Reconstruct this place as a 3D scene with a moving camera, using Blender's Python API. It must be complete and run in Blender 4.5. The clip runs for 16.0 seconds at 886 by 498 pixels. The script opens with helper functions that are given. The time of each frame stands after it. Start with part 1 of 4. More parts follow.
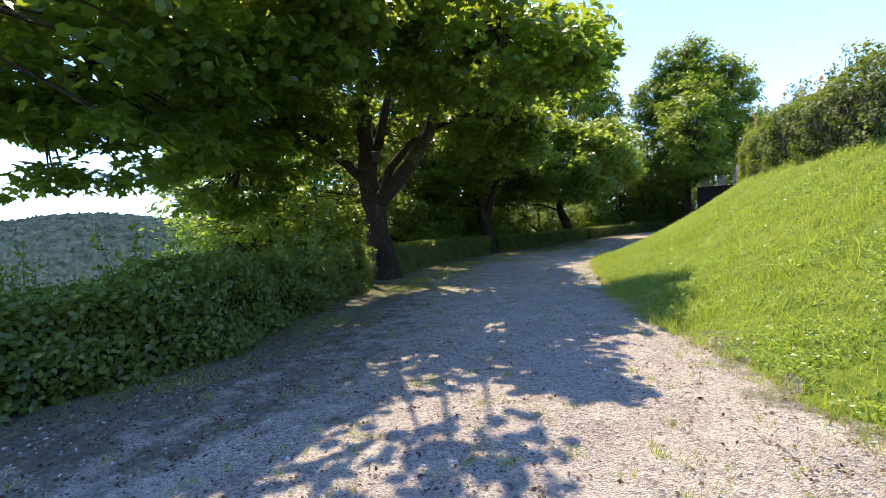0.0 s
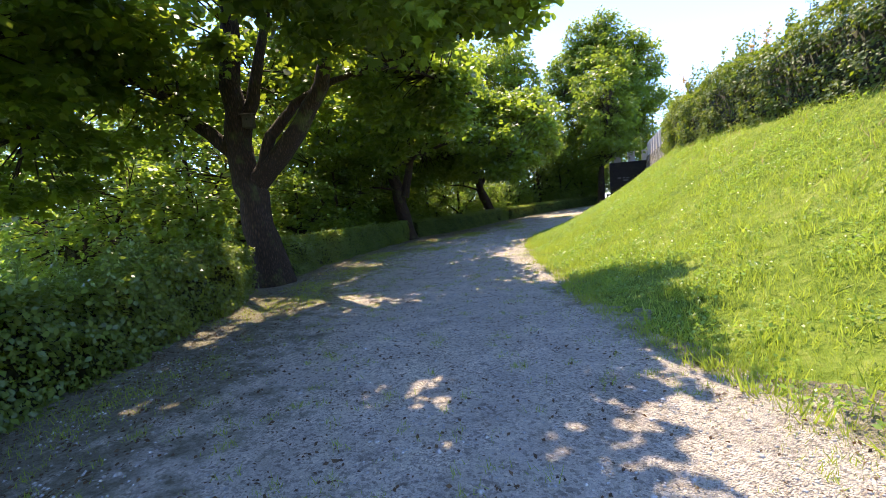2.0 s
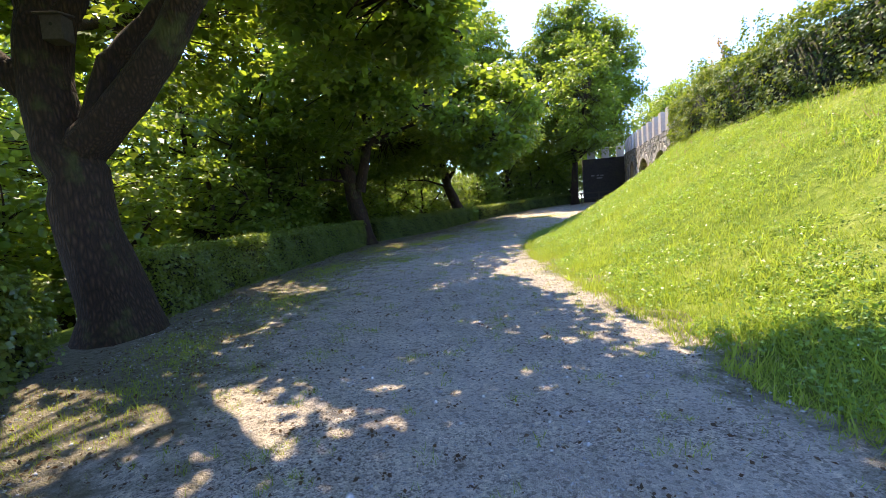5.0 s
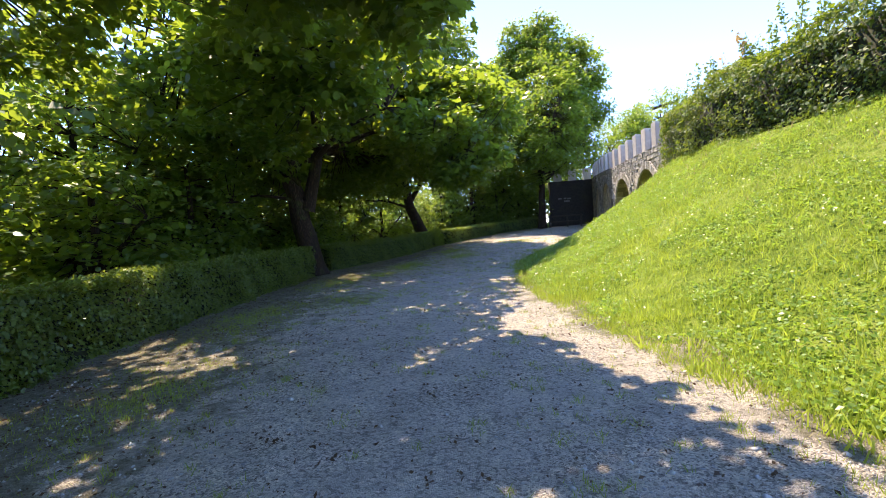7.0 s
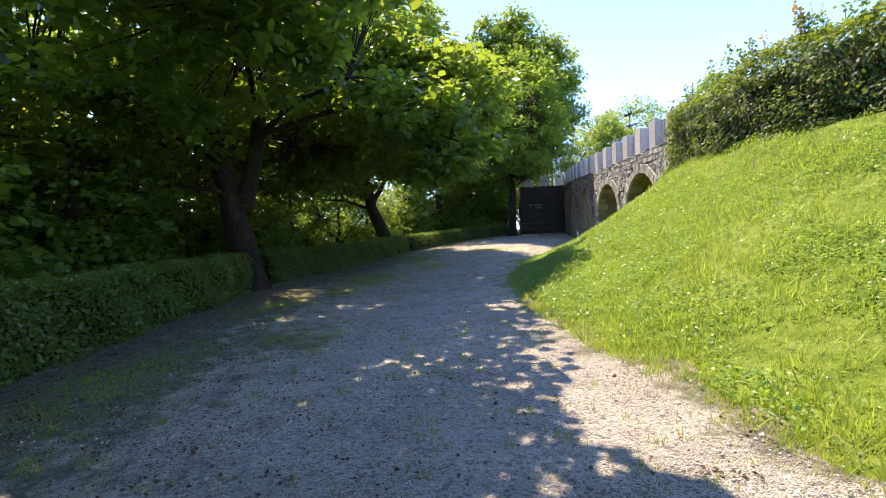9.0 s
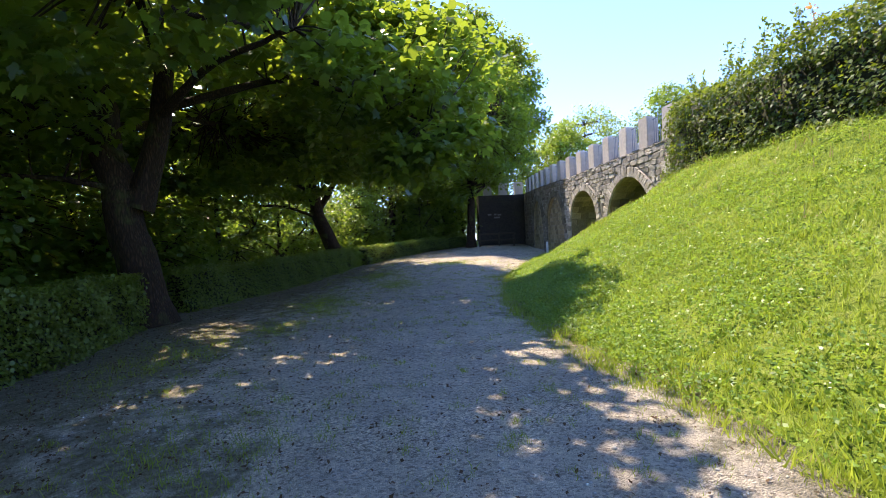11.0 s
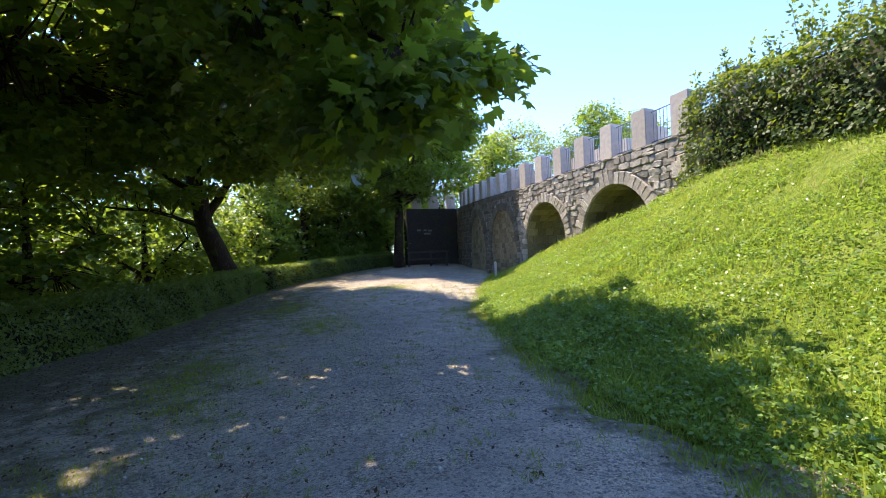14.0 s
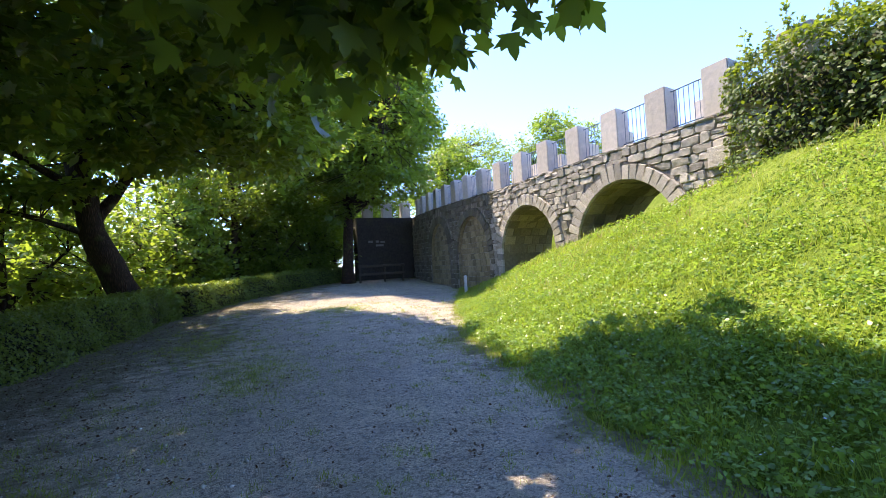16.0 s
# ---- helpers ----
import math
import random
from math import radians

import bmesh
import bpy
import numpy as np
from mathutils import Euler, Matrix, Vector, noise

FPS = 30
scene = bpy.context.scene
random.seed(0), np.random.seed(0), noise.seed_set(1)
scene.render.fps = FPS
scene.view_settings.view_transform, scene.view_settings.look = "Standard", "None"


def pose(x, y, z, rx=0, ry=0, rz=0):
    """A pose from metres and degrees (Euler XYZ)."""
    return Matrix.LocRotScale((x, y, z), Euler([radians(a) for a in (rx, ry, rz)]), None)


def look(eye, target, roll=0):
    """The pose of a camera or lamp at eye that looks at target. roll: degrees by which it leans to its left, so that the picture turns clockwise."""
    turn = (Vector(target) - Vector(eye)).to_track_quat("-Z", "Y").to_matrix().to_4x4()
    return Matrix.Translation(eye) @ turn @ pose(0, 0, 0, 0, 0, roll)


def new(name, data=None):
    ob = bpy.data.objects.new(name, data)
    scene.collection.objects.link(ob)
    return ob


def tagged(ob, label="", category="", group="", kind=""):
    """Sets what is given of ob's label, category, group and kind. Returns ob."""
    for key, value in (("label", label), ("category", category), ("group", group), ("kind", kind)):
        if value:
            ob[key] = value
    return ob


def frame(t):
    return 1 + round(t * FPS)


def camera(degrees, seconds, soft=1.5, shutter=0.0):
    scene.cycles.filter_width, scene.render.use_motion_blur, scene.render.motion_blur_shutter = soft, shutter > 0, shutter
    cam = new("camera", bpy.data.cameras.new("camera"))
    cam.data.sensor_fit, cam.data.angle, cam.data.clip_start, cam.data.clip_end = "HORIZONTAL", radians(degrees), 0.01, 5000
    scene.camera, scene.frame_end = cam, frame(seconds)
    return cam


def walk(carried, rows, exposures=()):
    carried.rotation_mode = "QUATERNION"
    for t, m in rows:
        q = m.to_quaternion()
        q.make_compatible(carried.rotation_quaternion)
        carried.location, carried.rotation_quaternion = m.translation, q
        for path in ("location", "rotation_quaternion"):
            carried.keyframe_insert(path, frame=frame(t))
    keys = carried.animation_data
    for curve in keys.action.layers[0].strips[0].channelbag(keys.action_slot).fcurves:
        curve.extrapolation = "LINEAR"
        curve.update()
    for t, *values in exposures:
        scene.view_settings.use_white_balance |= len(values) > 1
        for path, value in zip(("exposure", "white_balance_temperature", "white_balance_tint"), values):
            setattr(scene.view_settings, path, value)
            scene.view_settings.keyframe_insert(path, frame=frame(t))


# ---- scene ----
cam = camera(89.8, 16.0, soft=0.75)
METRES, EYE, TILT, LEAN, TURN = 24.6, 1.5, 0.0, 0.0, 30.0
ROWS = [
    (0.0, 0.0, 0.0, 0.0, -0.1, -2.37, 2.32),
    (0.5, 0.0031, 0.0301, 0.0006, -3.72, -2.79, 3.0),
    (1.0, 0.0064, 0.0623, 0.0003, -6.94, -3.94, 3.61),
    (1.5, 0.0089, 0.093, 0.0004, -9.29, -4.8, 4.0),
    (2.0, 0.0127, 0.1247, 0.0011, -10.74, -5.11, 4.51),
    (2.5, 0.0145, 0.1551, 0.001, -11.61, -5.23, 5.09),
    (3.0, 0.018, 0.1859, 0.0011, -12.17, -5.2, 4.98),
    (3.5, 0.02, 0.2178, 0.0009, -13.29, -5.59, 4.85),
    (4.0, 0.0236, 0.249, -0.0006, -14.46, -6.02, 4.41),
    (6.5, 0.0455, 0.4061, -0.0034, -20.31, -3.43, 4.35),
    (7.0, 0.0531, 0.4376, -0.0035, -21.99, -2.78, 4.04),
    (7.5, 0.0599, 0.4687, -0.0025, -22.73, -2.22, 4.23),
    (8.0, 0.0669, 0.4994, -0.002, -24.13, -2.38, 3.67),
    (10.5, 0.1043, 0.6488, -0.0013, -32.6, -1.82, 2.52),
    (11.0, 0.1131, 0.6783, -0.0013, -34.5, -1.3, 2.67),
    (11.5, 0.1258, 0.7072, -0.0012, -36.87, -1.05, 2.57),
    (12.0, 0.1369, 0.7359, -0.0011, -39.11, -0.88, 2.58),
    (12.5, 0.1499, 0.7638, -0.0003, -41.26, -0.62, 1.94),
    (13.0, 0.1619, 0.7929, -0.0001, -42.69, -0.69, 1.1),
    (13.5, 0.1735, 0.8207, 0.0009, -44.7, 0.07, 1.73),
    (14.0, 0.1859, 0.8484, 0.0017, -46.04, 0.55, 2.16),
    (14.5, 0.1987, 0.8758, 0.0016, -47.62, 1.0, 2.76),
    (15.0, 0.215, 0.9024, 0.0017, -48.81, 1.67, 2.91),
    (15.5, 0.2318, 0.9295, 0.0008, -51.37, 2.04, 2.68),
    (16.0, 0.2511, 0.9548, 0.0008, -53.38, 2.06, 2.92),
]
walk(cam, [(t, pose(0, 0, EYE, TILT, LEAN, TURN) @ pose(METRES * x, METRES * y, METRES * z, 90 + pitch, roll, yaw)) for t, x, y, z, yaw, pitch, roll in ROWS], [(0, 1.76, 6800, 13), (3.5, 2.27, 7050, 14), (7.5, 2.13, 6850, 14), (11, 1.95, 6700, 13), (14, 2.0, 6600, 13), (16, 2.26, 6600, 13)])

# ---- world, sun ----
SUN_AZ, SUN_EL = radians(118), radians(61)      # from +x towards +y
world = bpy.data.worlds.new("sky_world")
scene.world = world
world.use_nodes = True
wn = world.node_tree
sky = wn.nodes.new("ShaderNodeTexSky")
sky.sky_type, sky.sun_disc = "NISHITA", False
sky.sun_elevation, sky.sun_rotation = SUN_EL, radians(90) - SUN_AZ
sky.air_density, sky.dust_density, sky.ozone_density, sky.altitude = 0.85, 0.0, 4.0, 900
clear = wn.nodes.new("ShaderNodeMix")
clear.data_type, clear.blend_type = "RGBA", "MULTIPLY"
clear.inputs[0].default_value, clear.inputs[7].default_value = 1.0, (0.72, 0.76, 0.95, 1)
wn.links.new(sky.outputs[0], clear.inputs[6])
wn.links.new(clear.outputs[2], wn.nodes["Background"].inputs[0])
wn.nodes["Background"].inputs[1].default_value = 0.19
sun = new("sun", bpy.data.lights.new("sun", "SUN"))
sun.data.energy, sun.data.angle, sun.data.color = 2.7, radians(0.55), (1.0, 0.86, 0.68)
SUNV = Vector((math.cos(SUN_AZ) * math.cos(SUN_EL), math.sin(SUN_AZ) * math.cos(SUN_EL), math.sin(SUN_EL)))
sun.matrix_world = look(SUNV * 60, (0, 0, 0))

rng = np.random.default_rng(7)

# ---- materials ----


def material(name):
    m = bpy.data.materials.new(name)
    m.use_nodes = True
    return m, m.node_tree, m.node_tree.nodes["Principled BSDF"]


def node(nt, kind, **kw):
    n = nt.nodes.new("ShaderNode" + kind)
    for k, v in kw.items():
        if k == "scale":
            n.inputs["Scale"].default_value = v
        elif k == "detail":
            n.inputs["Detail"].default_value = v
        elif k == "rough":
            n.inputs["Roughness"].default_value = v
    return n


def ramp(nt, fac, stops):
    r = nt.nodes.new("ShaderNodeValToRGB")
    els = r.color_ramp.elements
    while len(els) < len(stops):
        els.new(0.5)
    for e, (p, c) in zip(els, stops):
        e.position, e.color = p, (*c, 1)
    nt.links.new(fac, r.inputs[0])
    return r.outputs[0]


def mixed(nt, fac, a, b, mode="MIX"):
    m = nt.nodes.new("ShaderNodeMix")
    m.data_type, m.blend_type = "RGBA", mode
    for sock, v in ((m.inputs[0], fac), (m.inputs[6], a), (m.inputs[7], b)):
        if isinstance(v, bpy.types.NodeSocket):
            nt.links.new(v, sock)
        elif isinstance(v, tuple):
            sock.default_value = (*v, 1)
        else:
            sock.default_value = v
    return m.outputs[2]


def calc(nt, op, a, b=0.0, clamp=False):
    m = nt.nodes.new("ShaderNodeMath")
    m.operation, m.use_clamp = op, clamp
    for sock, v in ((m.inputs[0], a), (m.inputs[1], b)):
        if isinstance(v, bpy.types.NodeSocket):
            nt.links.new(v, sock)
        else:
            sock.default_value = v
    return m.outputs[0]


def bumped(nt, bsdf, height, strength, distance):
    b = nt.nodes.new("ShaderNodeBump")
    b.inputs["Strength"].default_value, b.inputs["Distance"].default_value = strength, distance
    nt.links.new(height, b.inputs["Height"])
    nt.links.new(b.outputs[0], bsdf.inputs["Normal"])
    return b


def place(nt, kind="Object"):
    return nt.nodes.new("ShaderNodeTexCoord").outputs[kind]


def noised(nt, vec, scale, detail=4, rough=0.55):
    n = node(nt, "TexNoise", scale=scale, detail=detail, rough=rough)
    nt.links.new(vec, n.inputs["Vector"])
    return n.outputs[0]


def leaf_material(name, dark, light, glow, share=0.5, gloss=0.38, odd=None):
    m, nt, p = material(name)
    rnd = nt.nodes.new("ShaderNodeNewGeometry").outputs["Random Per Island"]
    wide = noised(nt, place(nt), 0.6, 2)
    f = calc(nt, "ADD", calc(nt, "MULTIPLY", rnd, 0.6), calc(nt, "MULTIPLY", wide, 0.5), True)
    stops = [(0.1, dark), (0.85, light)]
    if odd:
        stops += [(0.97, light), (1.0, odd)]
    col = ramp(nt, f, stops)
    nt.links.new(col, p.inputs["Base Color"])
    p.inputs["Roughness"].default_value = gloss
    p.inputs["Specular IOR Level"].default_value = 0.5
    tr = nt.nodes.new("ShaderNodeBsdfTranslucent")
    nt.links.new(mixed(nt, 0.75, col, glow), tr.inputs[0])
    mx = nt.nodes.new("ShaderNodeMixShader")
    mx.inputs[0].default_value = share
    nt.links.new(p.outputs[0], mx.inputs[1])
    nt.links.new(tr.outputs[0], mx.inputs[2])
    nt.links.new(mx.outputs[0], nt.nodes["Material Output"].inputs[0])
    return m


MAPLE = leaf_material("maple_leaf", (0.022, 0.055, 0.014), (0.075, 0.14, 0.024), (0.56, 0.7, 0.05), 0.43)
WOOD_LEAF = leaf_material("woodland_leaf", (0.035, 0.08, 0.018), (0.14, 0.23, 0.045), (0.55, 0.7, 0.06), 0.46)
HEDGE_LEAF = leaf_material("hedge_leaf", (0.03, 0.065, 0.014), (0.19, 0.265, 0.055), (0.46, 0.58, 0.05), 0.38, 0.34)
IVY_LEAF = leaf_material("bank_hedge_leaf", (0.014, 0.036, 0.01), (0.1, 0.165, 0.028), (0.45, 0.56, 0.03), 0.38, 0.55)
GRASS = leaf_material("grass_blade", (0.075, 0.15, 0.02), (0.42, 0.49, 0.075), (0.61, 0.73, 0.08), 0.44, 0.55, (0.55, 0.48, 0.22))
STRAW = leaf_material("dry_grass_blade", (0.25, 0.22, 0.09), (0.5, 0.43, 0.22), (0.6, 0.5, 0.2), 0.35, 0.7)
WEED = leaf_material("weed_leaf", (0.03, 0.085, 0.018), (0.28, 0.42, 0.08), (0.5, 0.68, 0.06), 0.42, 0.4)
DRY = leaf_material("fallen_leaf", (0.03, 0.025, 0.012), (0.13, 0.08, 0.035), (0.3, 0.12, 0.04), 0.2, 0.7)
SPROUT = leaf_material("young_shoot_leaf", (0.26, 0.24, 0.05), (0.5, 0.32, 0.12), (0.7, 0.42, 0.12), 0.45)


def bark_material():
    m, nt, p = material("maple_bark")
    v = nt.nodes.new("ShaderNodeMapping")
    v.inputs["Scale"].default_value = (1, 1, 0.22)
    nt.links.new(place(nt), v.inputs[0])
    vo = node(nt, "TexVoronoi", scale=22)
    vo.feature = "DISTANCE_TO_EDGE"
    nt.links.new(v.outputs[0], vo.inputs["Vector"])
    n = noised(nt, v.outputs[0], 30, 6)
    h = calc(nt, "ADD", calc(nt, "MULTIPLY", vo.outputs[0], 1.2, True), calc(nt, "MULTIPLY", n, 0.5))
    col = ramp(nt, h, [(0.15, (0.012, 0.008, 0.005)), (0.5, (0.044, 0.023, 0.013)), (0.9, (0.1, 0.057, 0.032))])
    moss = ramp(nt, noised(nt, place(nt), 2.2, 5), [(0.56, (0, 0, 0)), (0.7, (1, 1, 1))])
    nt.links.new(mixed(nt, calc(nt, "MULTIPLY", moss, 0.6), col, (0.09, 0.11, 0.025)), p.inputs["Base Color"])
    p.inputs["Roughness"].default_value = 0.95
    bumped(nt, p, h, 0.9, 0.03)
    return m


BARK = bark_material()


def gravel_material():
    m, nt, p = material("limestone_gravel")
    v = place(nt)
    at = nt.nodes.new("ShaderNodeAttribute")
    at.attribute_name = "worn"
    vo = node(nt, "TexVoronoi", scale=95)
    nt.links.new(v, vo.inputs["Vector"])
    sep = nt.nodes.new("ShaderNodeSeparateColor")
    nt.links.new(vo.outputs["Color"], sep.inputs[0])
    col = ramp(nt, sep.outputs[0], [(0.0, (0.19, 0.165, 0.145)), (0.35, (0.65, 0.58, 0.475)), (1.0, (0.95, 0.87, 0.74))])
    fine = ramp(nt, noised(nt, v, 160, 3), [(0.3, (0.52, 0.47, 0.39)), (0.7, (0.9, 0.82, 0.7))])
    loose = ramp(nt, noised(nt, v, 0.9, 4), [(0.42, (0, 0, 0)), (0.62, (1, 1, 1))])
    col = mixed(nt, calc(nt, "ADD", calc(nt, "MULTIPLY", loose, 0.6), 0.35), fine, col)
    chip = node(nt, "TexVoronoi", scale=42)
    nt.links.new(v, chip.inputs["Vector"])
    chips = nt.nodes.new("ShaderNodeSeparateColor")
    nt.links.new(chip.outputs["Color"], chips.inputs[0])
    col = mixed(nt, 0.75, col, ramp(nt, chips.outputs[0], [(0.05, (0.45, 0.43, 0.42)), (0.3, (0.95, 0.95, 0.95)), (0.85, (1.0, 1.0, 1.0)), (1.0, (1.3, 1.29, 1.27))]), "MULTIPLY")
    big = ramp(nt, noised(nt, v, 0.35, 5), [(0.3, (0.82, 0.81, 0.8)), (0.7, (1.08, 1.06, 1.03))])
    col = mixed(nt, 1.0, col, big, "MULTIPLY")
    mid = ramp(nt, noised(nt, v, 2.2, 6, 0.6), [(0.35, (0.84, 0.83, 0.82)), (0.62, (1.08, 1.07, 1.05))])
    col = mixed(nt, 1.0, col, mid, "MULTIPLY")
    crumbs = ramp(nt, noised(nt, v, 9, 5, 0.7), [(0.58, (0, 0, 0)), (0.68, (1, 1, 1))])
    col = mixed(nt, calc(nt, "MULTIPLY", crumbs, 0.6), col, (0.12, 0.1, 0.075))
    n3 = noised(nt, v, 2.6, 6, 0.65)
    wornmask = calc(nt, "ADD", at.outputs["Fac"], calc(nt, "MULTIPLY", calc(nt, "SUBTRACT", n3, 0.5), 1.9))
    wm = ramp(nt, wornmask, [(0.42, (0, 0, 0)), (0.72, (1, 1, 1))])
    soil = ramp(nt, noised(nt, v, 14, 5, 0.7), [(0.3, (0.1, 0.1, 0.045)), (0.52, (0.22, 0.2, 0.13)), (0.72, (0.42, 0.385, 0.31))])
    nt.links.new(mixed(nt, calc(nt, "MULTIPLY", wm, 0.85), col, soil), p.inputs["Base Color"])
    p.inputs["Roughness"].default_value = 0.95
    p.inputs["Specular IOR Level"].default_value = 0.2
    h = calc(nt, "ADD", calc(nt, "MULTIPLY", vo.outputs["Distance"], -0.6), calc(nt, "ADD", calc(nt, "MULTIPLY", noised(nt, v, 34, 5, 0.7), 0.9), calc(nt, "MULTIPLY", noised(nt, v, 5, 6, 0.65), 1.8)))
    bumped(nt, p, h, 1.0, 0.045)
    return m


GRAVEL = gravel_material()


def ground_material():
    m, nt, p = material("turf_soil")
    v = place(nt)
    a = noised(nt, v, 7, 6, 0.7)
    b = noised(nt, v, 0.5, 4)
    col = ramp(nt, calc(nt, "ADD", calc(nt, "MULTIPLY", a, 0.6), calc(nt, "MULTIPLY", b, 0.4)), [(0.3, (0.045, 0.08, 0.012)), (0.5, (0.15, 0.21, 0.028)), (0.7, (0.3, 0.33, 0.09))])
    nt.links.new(col, p.inputs["Base Color"])
    p.inputs["Roughness"].default_value = 1.0
    p.inputs["Specular IOR Level"].default_value = 0.1
    bumped(nt, p, a, 1.0, 0.08)
    return m


TURF = ground_material()


def stone_material(name, tint, moss=0.35, vary=1.0):
    m, nt, p = material(name)
    v = place(nt)
    rnd = nt.nodes.new("ShaderNodeObjectInfo").outputs["Random"]
    isl = nt.nodes.new("ShaderNodeNewGeometry").outputs["Random Per Island"]
    r = calc(nt, "FRACT", calc(nt, "ADD", rnd, isl))
    base = ramp(nt, r, [(0.0, tuple(c * (1 - 0.38 * vary) for c in tint)), (0.5, tint), (1.0, tuple(min(1, c * (1 + 0.35 * vary)) for c in tint))])
    n = noised(nt, v, 9, 7, 0.65)
    g = ramp(nt, n, [(0.3, (1 - 0.4 * vary, 1 - 0.42 * vary, 1 - 0.45 * vary)), (0.7, (1.15, 1.12, 1.08))])
    col = mixed(nt, 1.0, base, g, "MULTIPLY")
    mo = ramp(nt, noised(nt, place(nt), 1.1, 6, 0.6), [(0.5, (0, 0, 0)), (0.68, (1, 1, 1))])
    col = mixed(nt, calc(nt, "MULTIPLY", mo, moss), col, (0.12, 0.12, 0.03))
    nt.links.new(col, p.inputs["Base Color"])
    p.inputs["Roughness"].default_value = 0.92
    bumped(nt, p, calc(nt, "ADD", n, calc(nt, "MULTIPLY", noised(nt, v, 40, 5), 0.4)), 0.9 * vary, 0.03)
    return m


STONE = stone_material("rubble_stone", (0.46, 0.43, 0.375), 0.2)
VAULT = stone_material("mossy_vault_stone", (0.33, 0.275, 0.165), 0.25)
# mossy weathered stone, with tree shade on the far wall darkened in
SHADED_OLD_STONE = stone_material("weathered_shaded_stone", (0.2, 0.18, 0.14), 0.5)
# end wall stone with its shade put into the base colour
SHADED_END = stone_material("shaded_end_stone", (0.06, 0.052, 0.045), 0.15)
MORTAR = stone_material("mortar", (0.34, 0.31, 0.27))
CONCRETE = stone_material("cast_concrete", (0.52, 0.475, 0.42), 0.03, 0.35)


def plain(name, col, rough=0.6, metal=0.0, grain=30.0, spread=0.25):
    m, nt, p = material(name)
    n = noised(nt, place(nt), grain, 5)
    nt.links.new(ramp(nt, n, [(0.3, tuple(c * (1 - spread) for c in col)), (0.7, tuple(min(1, c * (1 + spread)) for c in col))]), p.inputs["Base Color"])
    p.inputs["Roughness"].default_value, p.inputs["Metallic"].default_value = rough, metal
    bumped(nt, p, n, 0.3, 0.005)
    return m


STEEL = plain("painted_steel", (0.16, 0.2, 0.24), 0.45, 0.3)
TIMBER = plain("weathered_timber", (0.2, 0.15, 0.1), 0.85)
WHITE = plain("white_paint", (0.75, 0.75, 0.73), 0.6, 0, 12, 0.12)
FADED = plain("faded_paint", (0.2, 0.19, 0.18), 0.9)
OLD_TIMBER = plain("old_dark_timber", (0.07, 0.055, 0.04), 0.9)
DARK_GREEN = plain("near_black_green", (0.028, 0.03, 0.014), 1.0, 0, 12, 0.5)
PEBBLE = plain("pebble", (0.5, 0.48, 0.44), 0.9, 0, 20, 0.4)
PETAL = plain("white_petal", (0.8, 0.8, 0.75), 0.6)
# distant leaves, tinted blue-grey to stand in for haze
FAR_HAZE_LEAF = plain("far_woodland_haze_tint", (0.028, 0.048, 0.046), 1.0, 0, 0.03, 0.6)

FAR_HAZE_LEAF.node_tree.nodes["Principled BSDF"].inputs["Specular IOR Level"].default_value = 0.0

# ---- mesh helpers ----


def mesh_np(name, verts, faces):
    """verts (n,3); faces: list of int arrays (m,k)."""
    me = bpy.data.meshes.new(name)
    verts = np.asarray(verts, dtype=np.float32)
    me.vertices.add(len(verts))
    me.vertices.foreach_set("co", verts.ravel())
    loops = np.concatenate([np.asarray(f, dtype=np.int32).ravel() for f in faces])
    sizes = np.concatenate([np.full(len(f), np.asarray(f).shape[1], dtype=np.int32) for f in faces])
    me.loops.add(len(loops))
    me.loops.foreach_set("vertex_index", loops)
    me.polygons.add(len(sizes))
    me.polygons.foreach_set("loop_start", np.concatenate(([0], np.cumsum(sizes)[:-1])).astype(np.int32))
    me.polygons.foreach_set("loop_total", sizes)
    me.update(calc_edges=True)
    return me


def smooth(me):
    me.polygons.foreach_set("use_smooth", np.ones(len(me.polygons), dtype=bool))
    return me


def link(name, me, mat, parent=None, label=""):
    me.materials.append(mat)
    ob = new(name, me)
    if parent is not None:
        ob.parent = parent
    if label:
        ob["label"] = label
    return ob


def part(name, bm, mat, parent, label=""):
    me = bpy.data.meshes.new(name)
    bm.to_mesh(me)
    bm.free()
    return link(name, me, mat, parent, label)


def unit(v):
    return v / np.maximum(np.linalg.norm(v, axis=1, keepdims=True), 1e-9)


# leaf outlines: x across, y along, z fold
SIMPLE = np.array([(0, 0, 0), (0.32, 0.45, 0.07), (0, 1, -0.06), (-0.32, 0.45, 0.07)])
LOBED = np.array([(0, 0.06, 0), (0.4, 0.02, -0.06), (0.3, 0.22, 0.02), (0.62, 0.5, -0.08), (0.4, 0.52, 0), (0.42, 0.68, -0.03), (0.2, 0.62, 0.03), (0.16, 0.84, -0.02), (0, 1.08, -0.12),
                  (-0.16, 0.84, -0.02), (-0.2, 0.62, 0.03), (-0.42, 0.68, -0.03), (-0.4, 0.52, 0), (-0.62, 0.5, -0.08), (-0.3, 0.22, 0.02), (-0.4, 0.02, -0.06)])
KITE = np.array([(0, 0.03, 0), (0.42, 0.2, -0.05), (0.45, 0.66, -0.04), (0, 1.05, -0.1), (-0.45, 0.66, -0.04), (-0.42, 0.2, -0.05)])
BLADE = np.array([(-0.05, 0, 0), (0.05, 0, 0), (0.0, 1, 0.25)])


